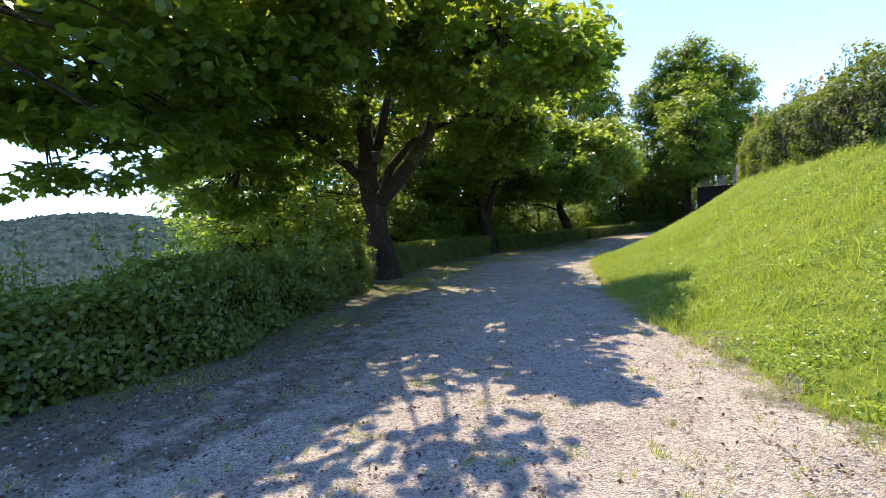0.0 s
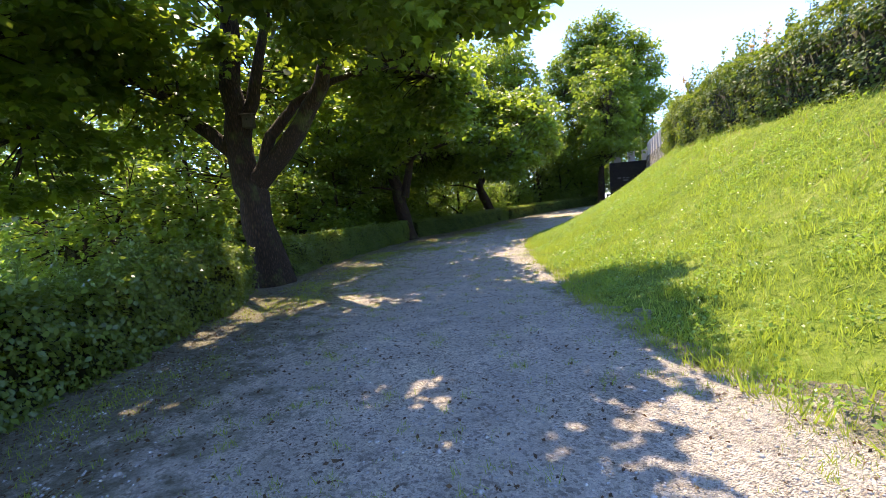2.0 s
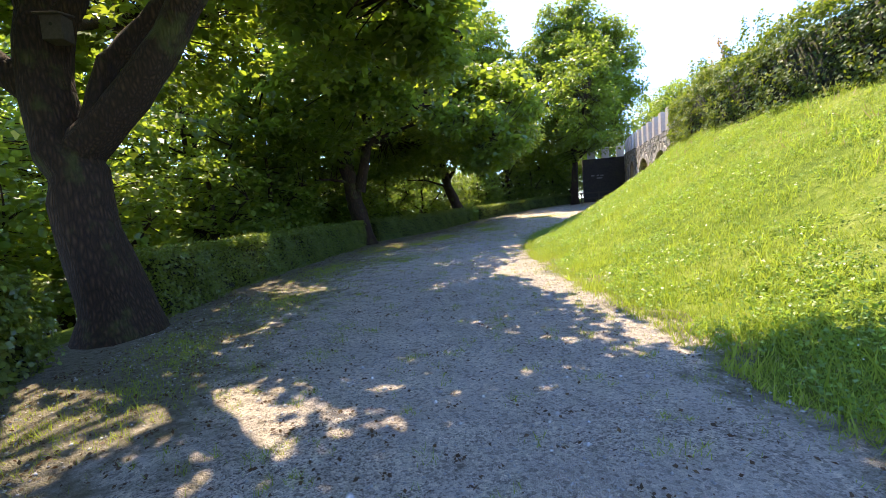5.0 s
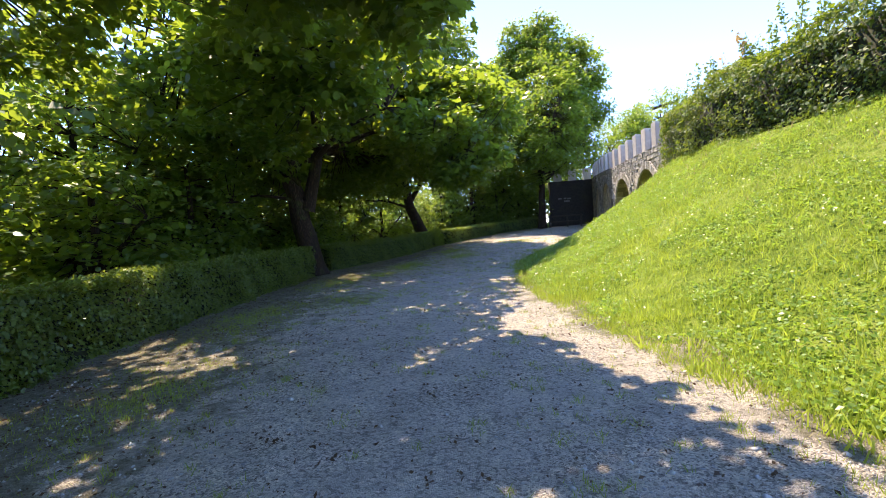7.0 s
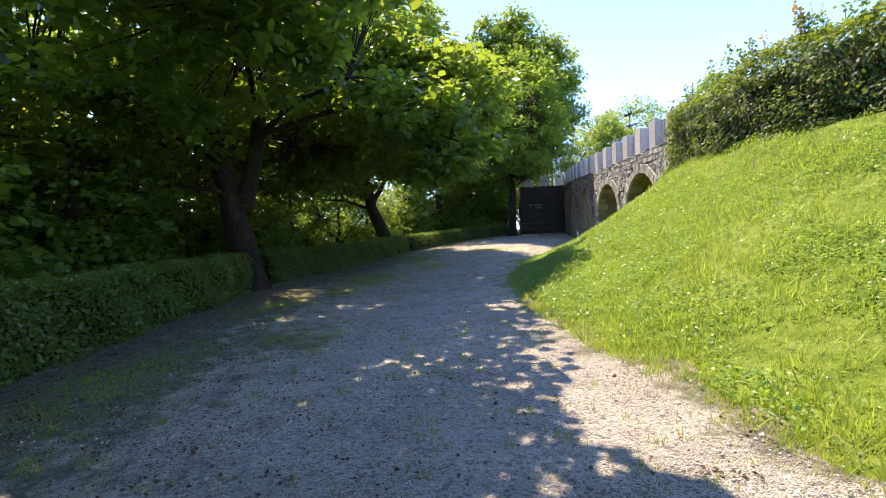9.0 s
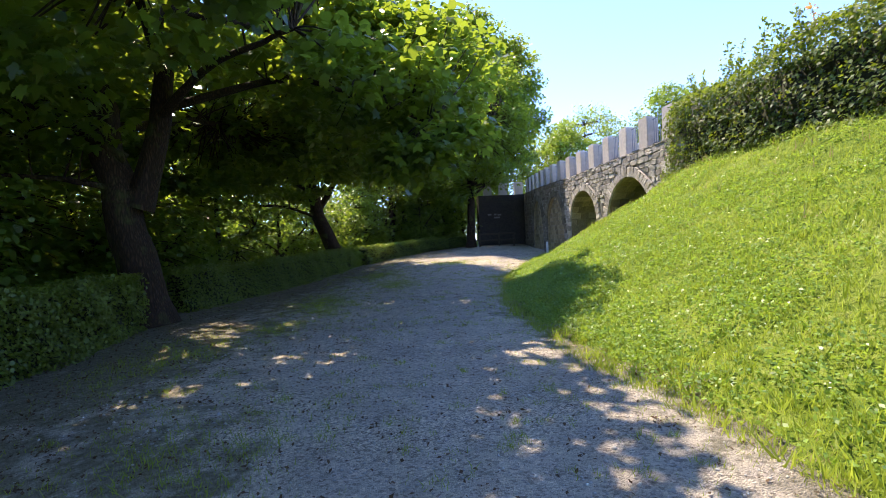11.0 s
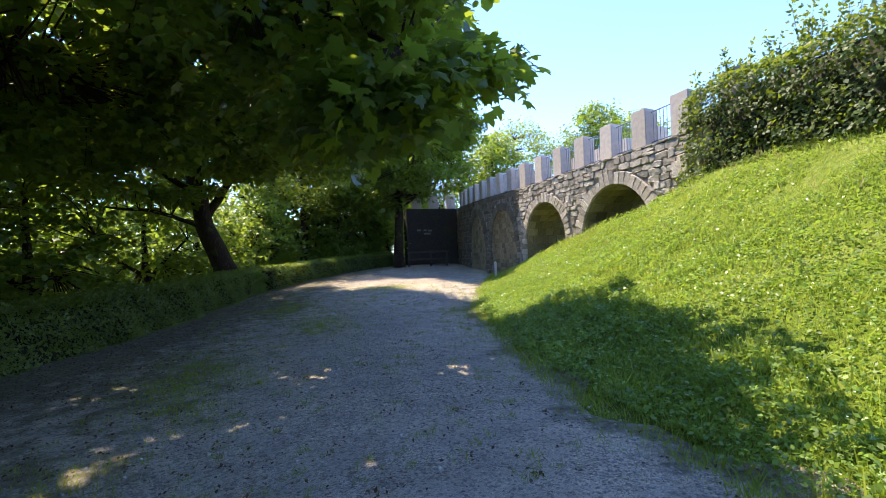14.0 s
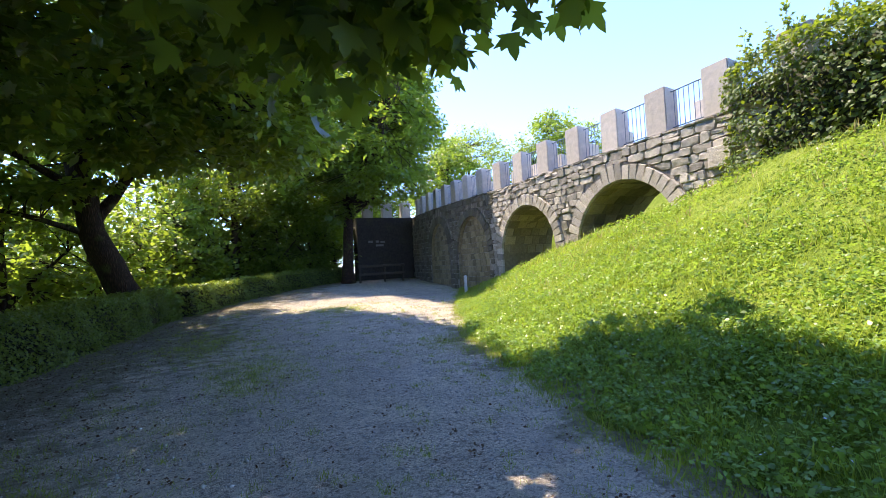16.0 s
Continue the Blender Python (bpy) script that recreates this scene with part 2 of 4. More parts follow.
def leaf_cloud(centres, normals, sizes, shape, along=None):
    """One leaf per centre: verts and faces."""
    n, k = len(centres), len(shape)
    nz = unit(normals)
    t = rng.normal(size=(n, 3)) if along is None else along
    ty = unit(t - nz * np.sum(t * nz, axis=1, keepdims=True))
    tx = np.cross(ty, nz)
    s = shape[None, :, :] * sizes[:, None, None]
    v = centres[:, None, :] + s[:, :, 0:1] * tx[:, None] + s[:, :, 1:2] * ty[:, None] + s[:, :, 2:3] * nz[:, None]
    f = np.arange(n)[:, None] * k + np.arange(k)[None, :]
    return v.reshape(-1, 3), f


def join(*clouds):
    vs, fs, o = [], [], 0
    for v, f in clouds:
        vs.append(v)
        fs.append(f + o)
        o += len(v)
    return np.concatenate(vs), fs


def tube(path, radii, sides=8, wobble=0.0, caps=True):
    """A tapered tube along a polyline: verts, quads."""
    P = np.asarray(path, float)
    R = np.asarray(radii, float)
    d = np.gradient(P, axis=0)
    d = unit(d)
    ref = np.array([0.31, 0.95, 0.05]) if abs(d[0, 2]) > 0.8 else np.array([0.0, 0.0, 1.0])
    a = unit(np.cross(d, ref[None]))
    b = np.cross(d, a)
    th = np.linspace(0, 2 * np.pi, sides, endpoint=False)
    lump = 1 + wobble * (rng.random((len(P), sides)) - 0.5) + wobble * 0.8 * np.sin(th * 3 + 1)[None]
    ring = P[:, None] + (R[:, None] * lump)[:, :, None] * (np.cos(th)[None, :, None] * a[:, None] + np.sin(th)[None, :, None] * b[:, None])
    i = np.arange(len(P) - 1)[:, None] * sides
    j = np.arange(sides)[None]
    q = np.stack([i + j, i + (j + 1) % sides, i + sides + (j + 1) % sides, i + sides + j], -1).reshape(-1, 4)
    return ring.reshape(-1, 3), q


def spline(points, n):
    """Smooth polyline through a few points."""
    P = np.asarray(points, float)
    t = np.concatenate(([0], np.cumsum(np.linalg.norm(np.diff(P, axis=0), axis=1))))
    u = np.linspace(0, t[-1], n)
    out = np.stack([np.interp(u, t, P[:, k]) for k in range(P.shape[1])], 1)
    for _ in range(2):
        out[1:-1] = 0.25 * out[:-2] + 0.5 * out[1:-1] + 0.25 * out[2:]
    return out


# ---- lie of the land ----
TOE = np.array([(-30, 7), (-8, 3.2), (-2, 2.2), (2, 1.5), (3.9, 1.05), (4.8, 0.7), (6.7, -0.25), (8.1, -0.9), (10, -1.6), (12.2, -2.1), (14.5, -2.7), (16.3, -3.15),
                (18.5, -3.6), (21, -3.9), (24.7, -3.9), (27, -3.5), (31.5, -2.4), (35, -1.0), (38.5, 0.6), (41.5, 2.2), (45, 3.4), (90, 3.6)])
CREST = np.array([(-30, 14), (-10, 9.6), (0, 7.6), (4, 6.5), (8, 5.2), (12, 3.95), (16, 2.9), (20, 2.2), (24, 1.9), (28, 1.95), (29.5, 2.4), (37, 2.5), (50, 3.9), (90, 4.2)])
HIGH = np.array([(-30, 2.6), (0, 2.85), (8, 3.05), (16, 3.15), (24, 3.25), (28, 3.2), (29.2, 3.0), (30.5, 2.62), (33.5, 2.2), (35, 1.85), (37.6, 1.2), (39, 0.95), (41.5, 0.5), (46, 0.7), (90, 1.0)])
FOOT = np.array([(-30, -5.2), (1.5, -5.1), (3.2, -5.0), (5, -5.9), (8.4, -7.4), (12.2, -9.0), (16, -9.85), (19.5, -10.3), (25.5, -11.1), (29.5, -10.3), (34, -9.3), (39, -8.4), (46, -5.6), (51, -2.2), (90, 4)])


def tab(table, y):
    return (np.interp(y - 0.6, table[:, 0], table[:, 1]) + np.interp(y, table[:, 0], table[:, 1]) + np.interp(y + 0.6, table[:, 0], table[:, 1])) / 3


def rise(y):
    return 0.75 * np.clip((y - 30) / 21, 0, 1.25) ** 1.5


def ripple(x, y):
    return 0.5 * np.sin(x * 1.7 + 1.3 * np.sin(y * 0.9)) * np.sin(y * 1.3 + 0.8 * np.sin(x * 1.1 + 2)) + 0.5 * np.sin(x * 3.9 + y * 2.1) * np.sin(y * 3.3 - x * 1.2)


def land(x, y):
    """Height of the turf: path level, bank to the right, falling hillside to the left, valley and far hill."""
    g = rise(y)
    toe, crest, high, foot = tab(TOE, y), tab(CREST, y), tab(HIGH, y), tab(FOOT, y)
    u = (x - toe) / np.maximum(crest - toe, 0.4)
    uu = np.clip(u, 0, 1)
    z = g + np.maximum(high - g, 0) * uu ** 1.35
    z = z + 0.045 * ripple(x, y) * np.clip(u * 4, 0, 1) * np.clip((60 - np.abs(x)) / 20, 0, 1)
    z = z + np.where((y > 27.5) & (y < 52), np.clip((x - 5.3 - 0.0061 * np.clip(y - 37, 0, None) ** 2) / 1.3, 0, 1) * np.maximum(3.9 - z, 0), 0)
    drop = np.clip(foot - 1.3 - x, 0, None)
    z = z - 42 * (1 - np.exp(-(drop / 75) ** 1.25))
    z = z - 30 * np.clip((np.abs(y - 20) - 60) / 300, 0, 1) ** 1.5
    ang = np.degrees(np.arctan2(y, -x))
    far = np.hypot(x, y)
    hill = np.exp(-((ang - 21) / 13) ** 2) * 160 + np.exp(-((ang - 48) / 18) ** 2) * 125 + np.exp(-((ang + 8) / 16) ** 2) * 120
    z = z + np.where(x < -200, hill * np.clip((far - 900) / 1100, 0, 1) ** 1.2, 0)
    return z


def axis(lo, hi, step, outer):
    mid = np.arange(lo, hi + step / 2, step)
    left = [lo - o for o in outer[::-1]]
    right = [hi + o for o in outer]
    return np.concatenate((left, mid, right))


OUT = [1, 3, 7, 14, 25, 40, 60, 90, 130, 180, 240, 300, 360, 420, 480, 540, 600, 660, 720, 780, 860, 900, 1000, 1100, 1200, 1300, 1400, 1500, 1600, 1700, 1800, 1900, 2000, 2150, 2400, 3000, 4000]
gx, gy = axis(-24, 16, 0.4, OUT), axis(-14, 62, 0.4, OUT)
X, Y = np.meshgrid(gx, gy, indexing="ij")
Z = land(X, Y)
onpath = (X < tab(TOE, Y) - 0.1) & (X > tab(FOOT, Y) - 0.9) & (Y > -13) & (Y < 60)
Z = Z - 0.06 * onpath
i, j = np.meshgrid(np.arange(len(gx) - 1), np.arange(len(gy) - 1), indexing="ij")
w = len(gy)
quads = np.stack([i * w + j, (i + 1) * w + j, (i + 1) * w + j + 1, i * w + j + 1], -1).reshape(-1, 4)
gm = smooth(mesh_np("ground", np.stack([X, Y, Z], -1).reshape(-1, 3), [quads]))
ground = link("ground", gm, TURF)
gm.materials.append(FAR_HAZE_LEAF)
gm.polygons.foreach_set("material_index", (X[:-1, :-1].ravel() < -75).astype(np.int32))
tagged(ground, "turf hillside with a mown bank falling to a valley", "ground", kind="structure")

# path: gravel between hedge foot and grass edge
py = np.arange(-13, 51.6, 0.25)
pu = np.linspace(0, 1, 41)
PY, PU = np.meshgrid(py, pu, indexing="ij")
ragged = 0.16 * np.sin(PY * 2.3) + 0.12 * np.sin(PY * 5.1 + 1) + 0.1 * np.sin(PY * 0.9 + 2)
PL, PR = tab(FOOT, PY) - 0.8, np.minimum(tab(TOE, PY) + 0.2 + ragged, tab(CREST, PY) - 0.12)
PX = PL + (PR - PL) * PU
PZ = rise(PY) + 0.012 + 0.012 * ripple(PX, PY) - 0.03 * (PU > 0.985)
PZ = np.where(PX > tab(TOE, PY), np.maximum(PZ, land(PX, PY) + 0.006), PZ)
i, j = np.meshgrid(np.arange(len(py) - 1), np.arange(len(pu) - 1), indexing="ij")
w = len(pu)
quads = np.stack([i * w + j, (i + 1) * w + j, (i + 1) * w + j + 1, i * w + j + 1], -1).reshape(-1, 4)[:, ::-1]
pm = smooth(mesh_np("path", np.stack([PX, PY, PZ], -1).reshape(-1, 3), [quads]))
PATCHES = [(-8.0, 26.8, 0.8, 2.2), (-6.4, 31.0, 0.8, 1.7), (-7.6, 19.0, 0.9, 1.1), (-8.8, 17.4, 0.8, 1.6), (-9.2, 22.4, 0.8, 1.6), (-6.8, 9.6, 0.8, 1.5), (-5.5, 5.4, 0.5, 1.2),
           (-7.6, 13.6, 0.7, 1.2), (-3.7, 38.6, 1.2, 1.1), (-7.2, 34.0, 0.7, 1.5), (-4.9, 2.6, 0.4, 1.2), (-8.4, 24.0, 0.6, 0.9), (-2.9, 31.2, 0.5, 0.9), (-7.3, 11.2, 0.7, 0.9)]


def green(x, y):
    """How grassy the worn ground is, 0 to about 1."""
    g = np.zeros_like(x)
    for cx, cy, rx, ry in PATCHES:
        g = np.maximum(g, np.exp(-(((x - cx) / rx) ** 2 + ((y - cy) / ry) ** 2) * 1.2))
    return g * (0.8 + 0.45 * ripple(x * 1.9, y * 1.4))


worn = 0.5 * green(PX, PY) + np.clip(1.15 - (PX - tab(FOOT, PY)) / 3.6, 0, 1) * 0.85 + np.clip(1 - (tab(TOE, PY) + ragged - PX) / 0.7, 0, 1) * 0.7
pm.attributes.new("worn", "FLOAT", "POINT").data.foreach_set("value", worn.ravel().astype(np.float32))
path = link("path", pm, GRAVEL)
tagged(path, "pale limestone gravel path with worn grassy edges", "path", kind="structure")


# ---- trees ----
# where sun reaches the path between the crowns, and where the crowns close: x, y, radius on the ground
SUNNY = [(-1.9, 2.4, 0.3), (-1.7, 3.4, 0.25), (-1.0, 3.4, 0.2), (-0.3, 3.1, 0.35), (-0.2, 4.6, 0.2), (0.3, 3.4, 0.6), (0.6, 4.4, 0.5), (1.1, 4.4, 0.8), (-0.2, 2.3, 0.5), (0.6, 2.2, 0.9),
         (0.2, 6.0, 0.5), (-6.4, 8.5, 0.3), (-7.5, 9.2, 0.55), (-8.2, 9.7, 0.45), (-5.05, 9.5, 0.5), (-7.6, 14.6, 0.4), (-8.2, 14.5, 0.3), (-3.2, 14.4, 0.5), (-3.9, 15.6, 0.25), (-2.7, 13.3, 0.5),
         (-4.1, 16.8, 0.3), (-3.3, 16.2, 0.7), (-2.7, 14.8, 0.8), (-4.0, 20.4, 0.25), (-3.4, 18.1, 0.5), (-3.2, 19.7, 0.5), (-2.6, 20.6, 0.6), (-1.9, 36.1, 0.4), (-5.2, 38.7, 0.3)]
SHADY = [(-1.9, 5.7, 0.8), (-3.7, 5.0, 0.9), (-3.0, 3.0, 0.6), (-3.2, 1.8, 0.8), (-1.1, 2.6, 0.3), (-0.75, 4.05, 0.3), (-0.2, 3.8, 0.1), (-0.9, 9.4, 0.7), (-1.6, 7.2, 0.9), (-4.2, 7.1, 0.7), (-3.7, 8.6, 0.8), (-2.6, 8.3, 0.8),
         (-4.1, 10.6, 0.8), (-3.2, 11.6, 0.6), (-2.4, 10.2, 0.8), (-3.4, 12.6, 0.4), (-5.4, 13.6, 0.8), (-4.5, 14.3, 0.6), (-5.2, 16.0, 0.8), (-6.8, 16.6, 0.9), (-5.4, 18.0, 0.8), (-4.55, 19.0, 0.5), (-4.7, 17.6, 0.4), (-6.4, 20.0, 1.1), (-8.0, 21.6, 1.0), (-5.4, 21.6, 0.9), (-4.8, 20.1, 0.5), (-4.4, 22.6, 0.8), (-6.2, 23.8, 1.3),
         (-4.6, 25.4, 0.9), (-6.4, 28.6, 1.0), (-4.3, 27.5, 0.9), (-4.4, 30.2, 0.9), (-2.2, 27.8, 0.6), (-7.6, 26.4, 1.0), (-4.4, 32.6, 0.9)]
CAST = [np.zeros((0, 2))]          # shadows of the clumps built so far


def on_ground(P):
    """Where the shadow of points falls on level ground."""
    return P[:, :2] - P[:, 2:3] * np.array([[SUNV.x / SUNV.z, SUNV.y / SUNV.z]])


def let_sun(C, base):
    g = on_ground(C + np.array(base))
    ok = np.ones(len(C), bool)
    for x, y, r in SUNNY:
        ok &= np.hypot(g[:, 0] - x, g[:, 1] - y) > r + 0.38
    return C[ok]


def close_crown(C, base, blobs):
    """More clumps inside the crown where its shade has holes."""
    more = []
    for x, y, r in SHADY:
        m = int(r / 0.45)
        k = np.arange(-m, m + 1) * 0.45
        for px, py in [(x + a, y + b) for a in k for b in k if a * a + b * b <= r * r]:
            if min(math.hypot(px - a, py - b) - c for a, b, c in SUNNY) < 0.2:
                continue
            have = np.concatenate((CAST[0], on_ground(C + np.array(base)), *[on_ground(np.array([m]) + np.array(base)) for m in more]))
            if np.sum(np.hypot(have[:, 0] - px, have[:, 1] - py) < 0.5) > 1:
                continue
            best = None
            for z in np.arange(4.2, 9.6, 0.3):
                q = np.array([px + SUNV.x / SUNV.z * z, py + SUNV.y / SUNV.z * z, z]) - np.array(base)
                d = min(float(np.linalg.norm((q - np.array(c)) / np.array(e))) for c, e, n in blobs)
                if best is None or d < best[0]:
                    best = (d, q)
            if best[0] < 1.1:
                more.append(best[1] + rng.normal(size=3) * 0.08)
    return np.concatenate((C, np.array(more).reshape(-1, 3)))


def clumps(blobs):
    """Clump centres in the outer part of some ellipsoids: (centre, radii, count)."""
    out = []
    for c, r, n in blobs:
        d = unit(rng.normal(size=(n, 3)))
        rad = rng.uniform(0.45, 1.0, n) ** 0.6
        out.append(np.array(c) + d * rad[:, None] * np.array(r))
    return np.concatenate(out)


def tree(base, limbs, blobs, leaves, size, leaf_mat, lobed, label, category="tree", clump_r=0.75, name="maple_tree", flat=0.4, group="", twig=0.028, outline=SIMPLE):
    """limbs: list of (points, radius at start, radius at end), relative to the base."""
    top = new(name)
    top.location = base
    made, ends = [], []
    for k, (pts, r0, r1) in enumerate(limbs):
        n = max(6, 4 * len(pts))
        P = spline(pts, n)
        P[1:-1] += rng.normal(size=(n - 2, 3)) * r1 * 0.25
        s = np.linspace(0, 1, n)
        R = r0 + (r1 - r0) * s ** 0.8
        if k == 0:
            R = R + r0 * 0.3 * np.exp(-P[:, 2] / 0.25)
        made.append(tube(P, R, 14 if k == 0 else 9, 0.12))
        ends.append(P[n // 3 if k else n // 2:])
    v, f = join(*made)
    trunk = link("trunk", smooth(mesh_np("trunk", v, f)), BARK, top)
    nodes = np.concatenate(ends)
    C = clumps(blobs)
    C = let_sun(C, base)
    if lobed:
        C = close_crown(C, base, blobs)
    CAST[0] = np.concatenate((CAST[0], on_ground(C + np.array(base))))
    tw = []
    for c in C:
        p = nodes[np.argmin(np.sum((nodes - c) ** 2, axis=1) + 0.8 * np.maximum(nodes[:, 2] - c[2], 0) ** 2)]
        L = np.linalg.norm(c - p)
        mid = (p + c) / 2 + rng.normal(size=3) * L * 0.08 + (0, 0, L * 0.07)
        tw.append(tube(spline([p, mid, c], 4), np.linspace(twig * (0.6 + 0.25 * min(L, 2.2)), 0.008, 4), 4 if lobed else 3))
    v, f = join(*tw)
    tagged(link("twigwork", smooth(mesh_np("twigwork", v, f)), BARK, top), kind="stuff")
    per = leaves // len(C)
    pick = np.repeat(np.arange(len(C)), per)
    n = len(pick)
    R = clump_r * rng.uniform(0.6, 1.25, len(C))[pick]
    d = unit(rng.normal(size=(n, 3))) * (rng.random(n) ** 0.45)[:, None] * R[:, None]
    lean = rng.normal(size=(len(C), 2))[pick] * 0.22
    d[:, 2] = d[:, 2] * flat - 0.25 * (d[:, 0] ** 2 + d[:, 1] ** 2) / np.maximum(R, 0.1) + d[:, 0] * lean[:, 0] + d[:, 1] * lean[:, 1]
    cen = C[pick] + d
    nor = np.array([0, 0, 1.0]) + rng.normal(size=(n, 3)) * 0.55 + d * 0.5
    along = d + np.array([0, 0, -0.35]) + rng.normal(size=(n, 3)) * 0.4
    sz = size * rng.uniform(0.6, 1.3, n)
    if lobed:
        h = n // 6          # the low boughs carry the full leaf outline
        order = np.argsort(cen[:, 2])
        a, b = order[:h], order[h:]
        v, f = join(leaf_cloud(cen[a], nor[a], sz[a], LOBED, along[a]), leaf_cloud(cen[b], nor[b], sz[b], KITE, along[b]))
    else:
        v, f = leaf_cloud(cen, nor, sz, outline, along)
        f = [f]
    link("crown", mesh_np("crown", v, f), leaf_mat, top)
    tagged(top, label, category, group)
    return top


# first tree: only its overhanging crown and one stem show
tree((-8.9, 1.6, -0.1), [([(0, 0, 0), (0.1, 0, 1.6), (0.3, 0.1, 3.2), (0.2, 0.1, 6.5)], 0.42, 0.16), ([(0.25, 0, 2.6), (1.8, 0.3, 4.4), (4.2, 0.3, 6.2)], 0.17, 0.05),
      ([(0.2, 0, 2.9), (0.6, 1.6, 4.2), (1.2, 3.4, 5.6)], 0.15, 0.05), ([(0.2, 0, 3.0), (-1.2, -1, 4.6), (-3, -2, 6.4)], 0.15, 0.05), ([(0.2, 0, 3.0), (-0.4, 2.6, 4.4), (-1.4, 5.2, 4.8), (-2.8, 7, 3.8)], 0.12, 0.03), ([(1.2, 3.2, 5.4), (2.8, 4.4, 6.2), (5.2, 5.8, 6.8)], 0.08, 0.02)],
     [((1.4, 1.6, 6.4), (4.8, 4.8, 2.2), 135), ((5.2, 2.2, 6.6), (2.2, 2.4, 1.2), 70), ((0.8, 2.2, 4.4), (2.2, 2.0, 1.2), 50), ((0.9, 2.0, 3.3), (1.7, 1.5, 0.8), 30), ((2.6, 3.0, 6.0), (2.4, 2.2, 1.2), 54), ((4.6, 5.4, 6.8), (2.3, 1.7, 0.9), 52), ((-1.1, 5.2, 5.1), (2.3, 2.0, 1.5), 75), ((-2.8, 6.4, 3.2), (2.0, 1.8, 1.0), 40), ((2.3, 4.1, 5.3), (1.8, 1.6, 0.8), 40)], 42000, 0.165, MAPLE, True,
     "broad maple with low overhanging branches behind a hedge", clump_r=0.55)

# second tree: forked maple at the end of the first hedge
BIG = tree((-9.0, 11.7, -0.05), [([(0, 0, 0), (-0.05, 0, 1.0), (-0.3, -0.05, 2.2), (-0.5, -0.1, 3.4), (-0.55, 0, 5.2), (-0.4, 0.2, 8.5)], 0.46, 0.14),
      ([(-0.15, 0, 2.6), (0.6, 0.15, 3.2), (1.5, 0.45, 4.4), (2.1, 0.6, 5.9), (2.4, 0.6, 7.6), (3.0, 0.8, 9.0)], 0.27, 0.07),
      ([(0.1, 0, 2.9), (0.25, 0.2, 3.7), (0.9, 0.6, 4.5), (1.7, 1.1, 5.0)], 0.17, 0.08),
      ([(-0.45, -0.1, 3.2), (-1.2, -0.5, 4.0), (-2.0, -0.9, 4.9), (-3.4, -1.6, 6.0)], 0.2, 0.06), ([(-0.45, 0, 3.5), (-0.1, 0.2, 4.8), (0.3, 0.8, 7.5)], 0.2, 0.07),
      ([(2.1, 0.6, 5.9), (3.2, 0.2, 6.6), (4.4, -0.2, 6.9)], 0.08, 0.03), ([(1.7, 1.1, 5.0), (2.9, 1.6, 5.4), (4.0, 2.2, 5.6)], 0.07, 0.03), ([(1.7, 1.1, 5.0), (2.7, 2.9, 5.7), (4.2, 4.9, 5.0)], 0.07, 0.02),
      ([(-0.5, 0, 4.2), (-1.6, 2.2, 5.2), (-3.2, 4.2, 6.0)], 0.1, 0.03)],
     [((0.2, 0.3, 6.9), (4.8, 5.2, 2.3), 200), ((4.5, -1.6, 6.0), (2.4, 2.7, 1.4), 80), ((-2.4, -0.8, 5.0), (3.2, 3.2, 1.4), 76), ((4.2, 5.2, 5.0), (1.3, 1.6, 1.2), 60), ((1.9, 4.4, 5.6), (1.8, 1.6, 1.0), 34), ((-0.5, 0, 9.2), (3.6, 3.4, 1.4), 50), ((5.6, 0.4, 6.2), (1.6, 1.7, 1.0), 44), ((-2.6, 4.0, 6.0), (2.8, 2.2, 1.6), 30), ((-4.4, 5.2, 6.6), (2.6, 2.6, 1.8), 24), ((0.4, 3.4, 6.9), (2.2, 1.4, 1.0), 34), ((0.2, 6.8, 6.9), (2.0, 1.6, 1.2), 40), ((-3.4, -3.4, 5.6), (2.6, 2.4, 1.6), 40)],
     58000, 0.17, MAPLE, True, "old forked maple with mossy limbs beside the path", clump_r=0.72)

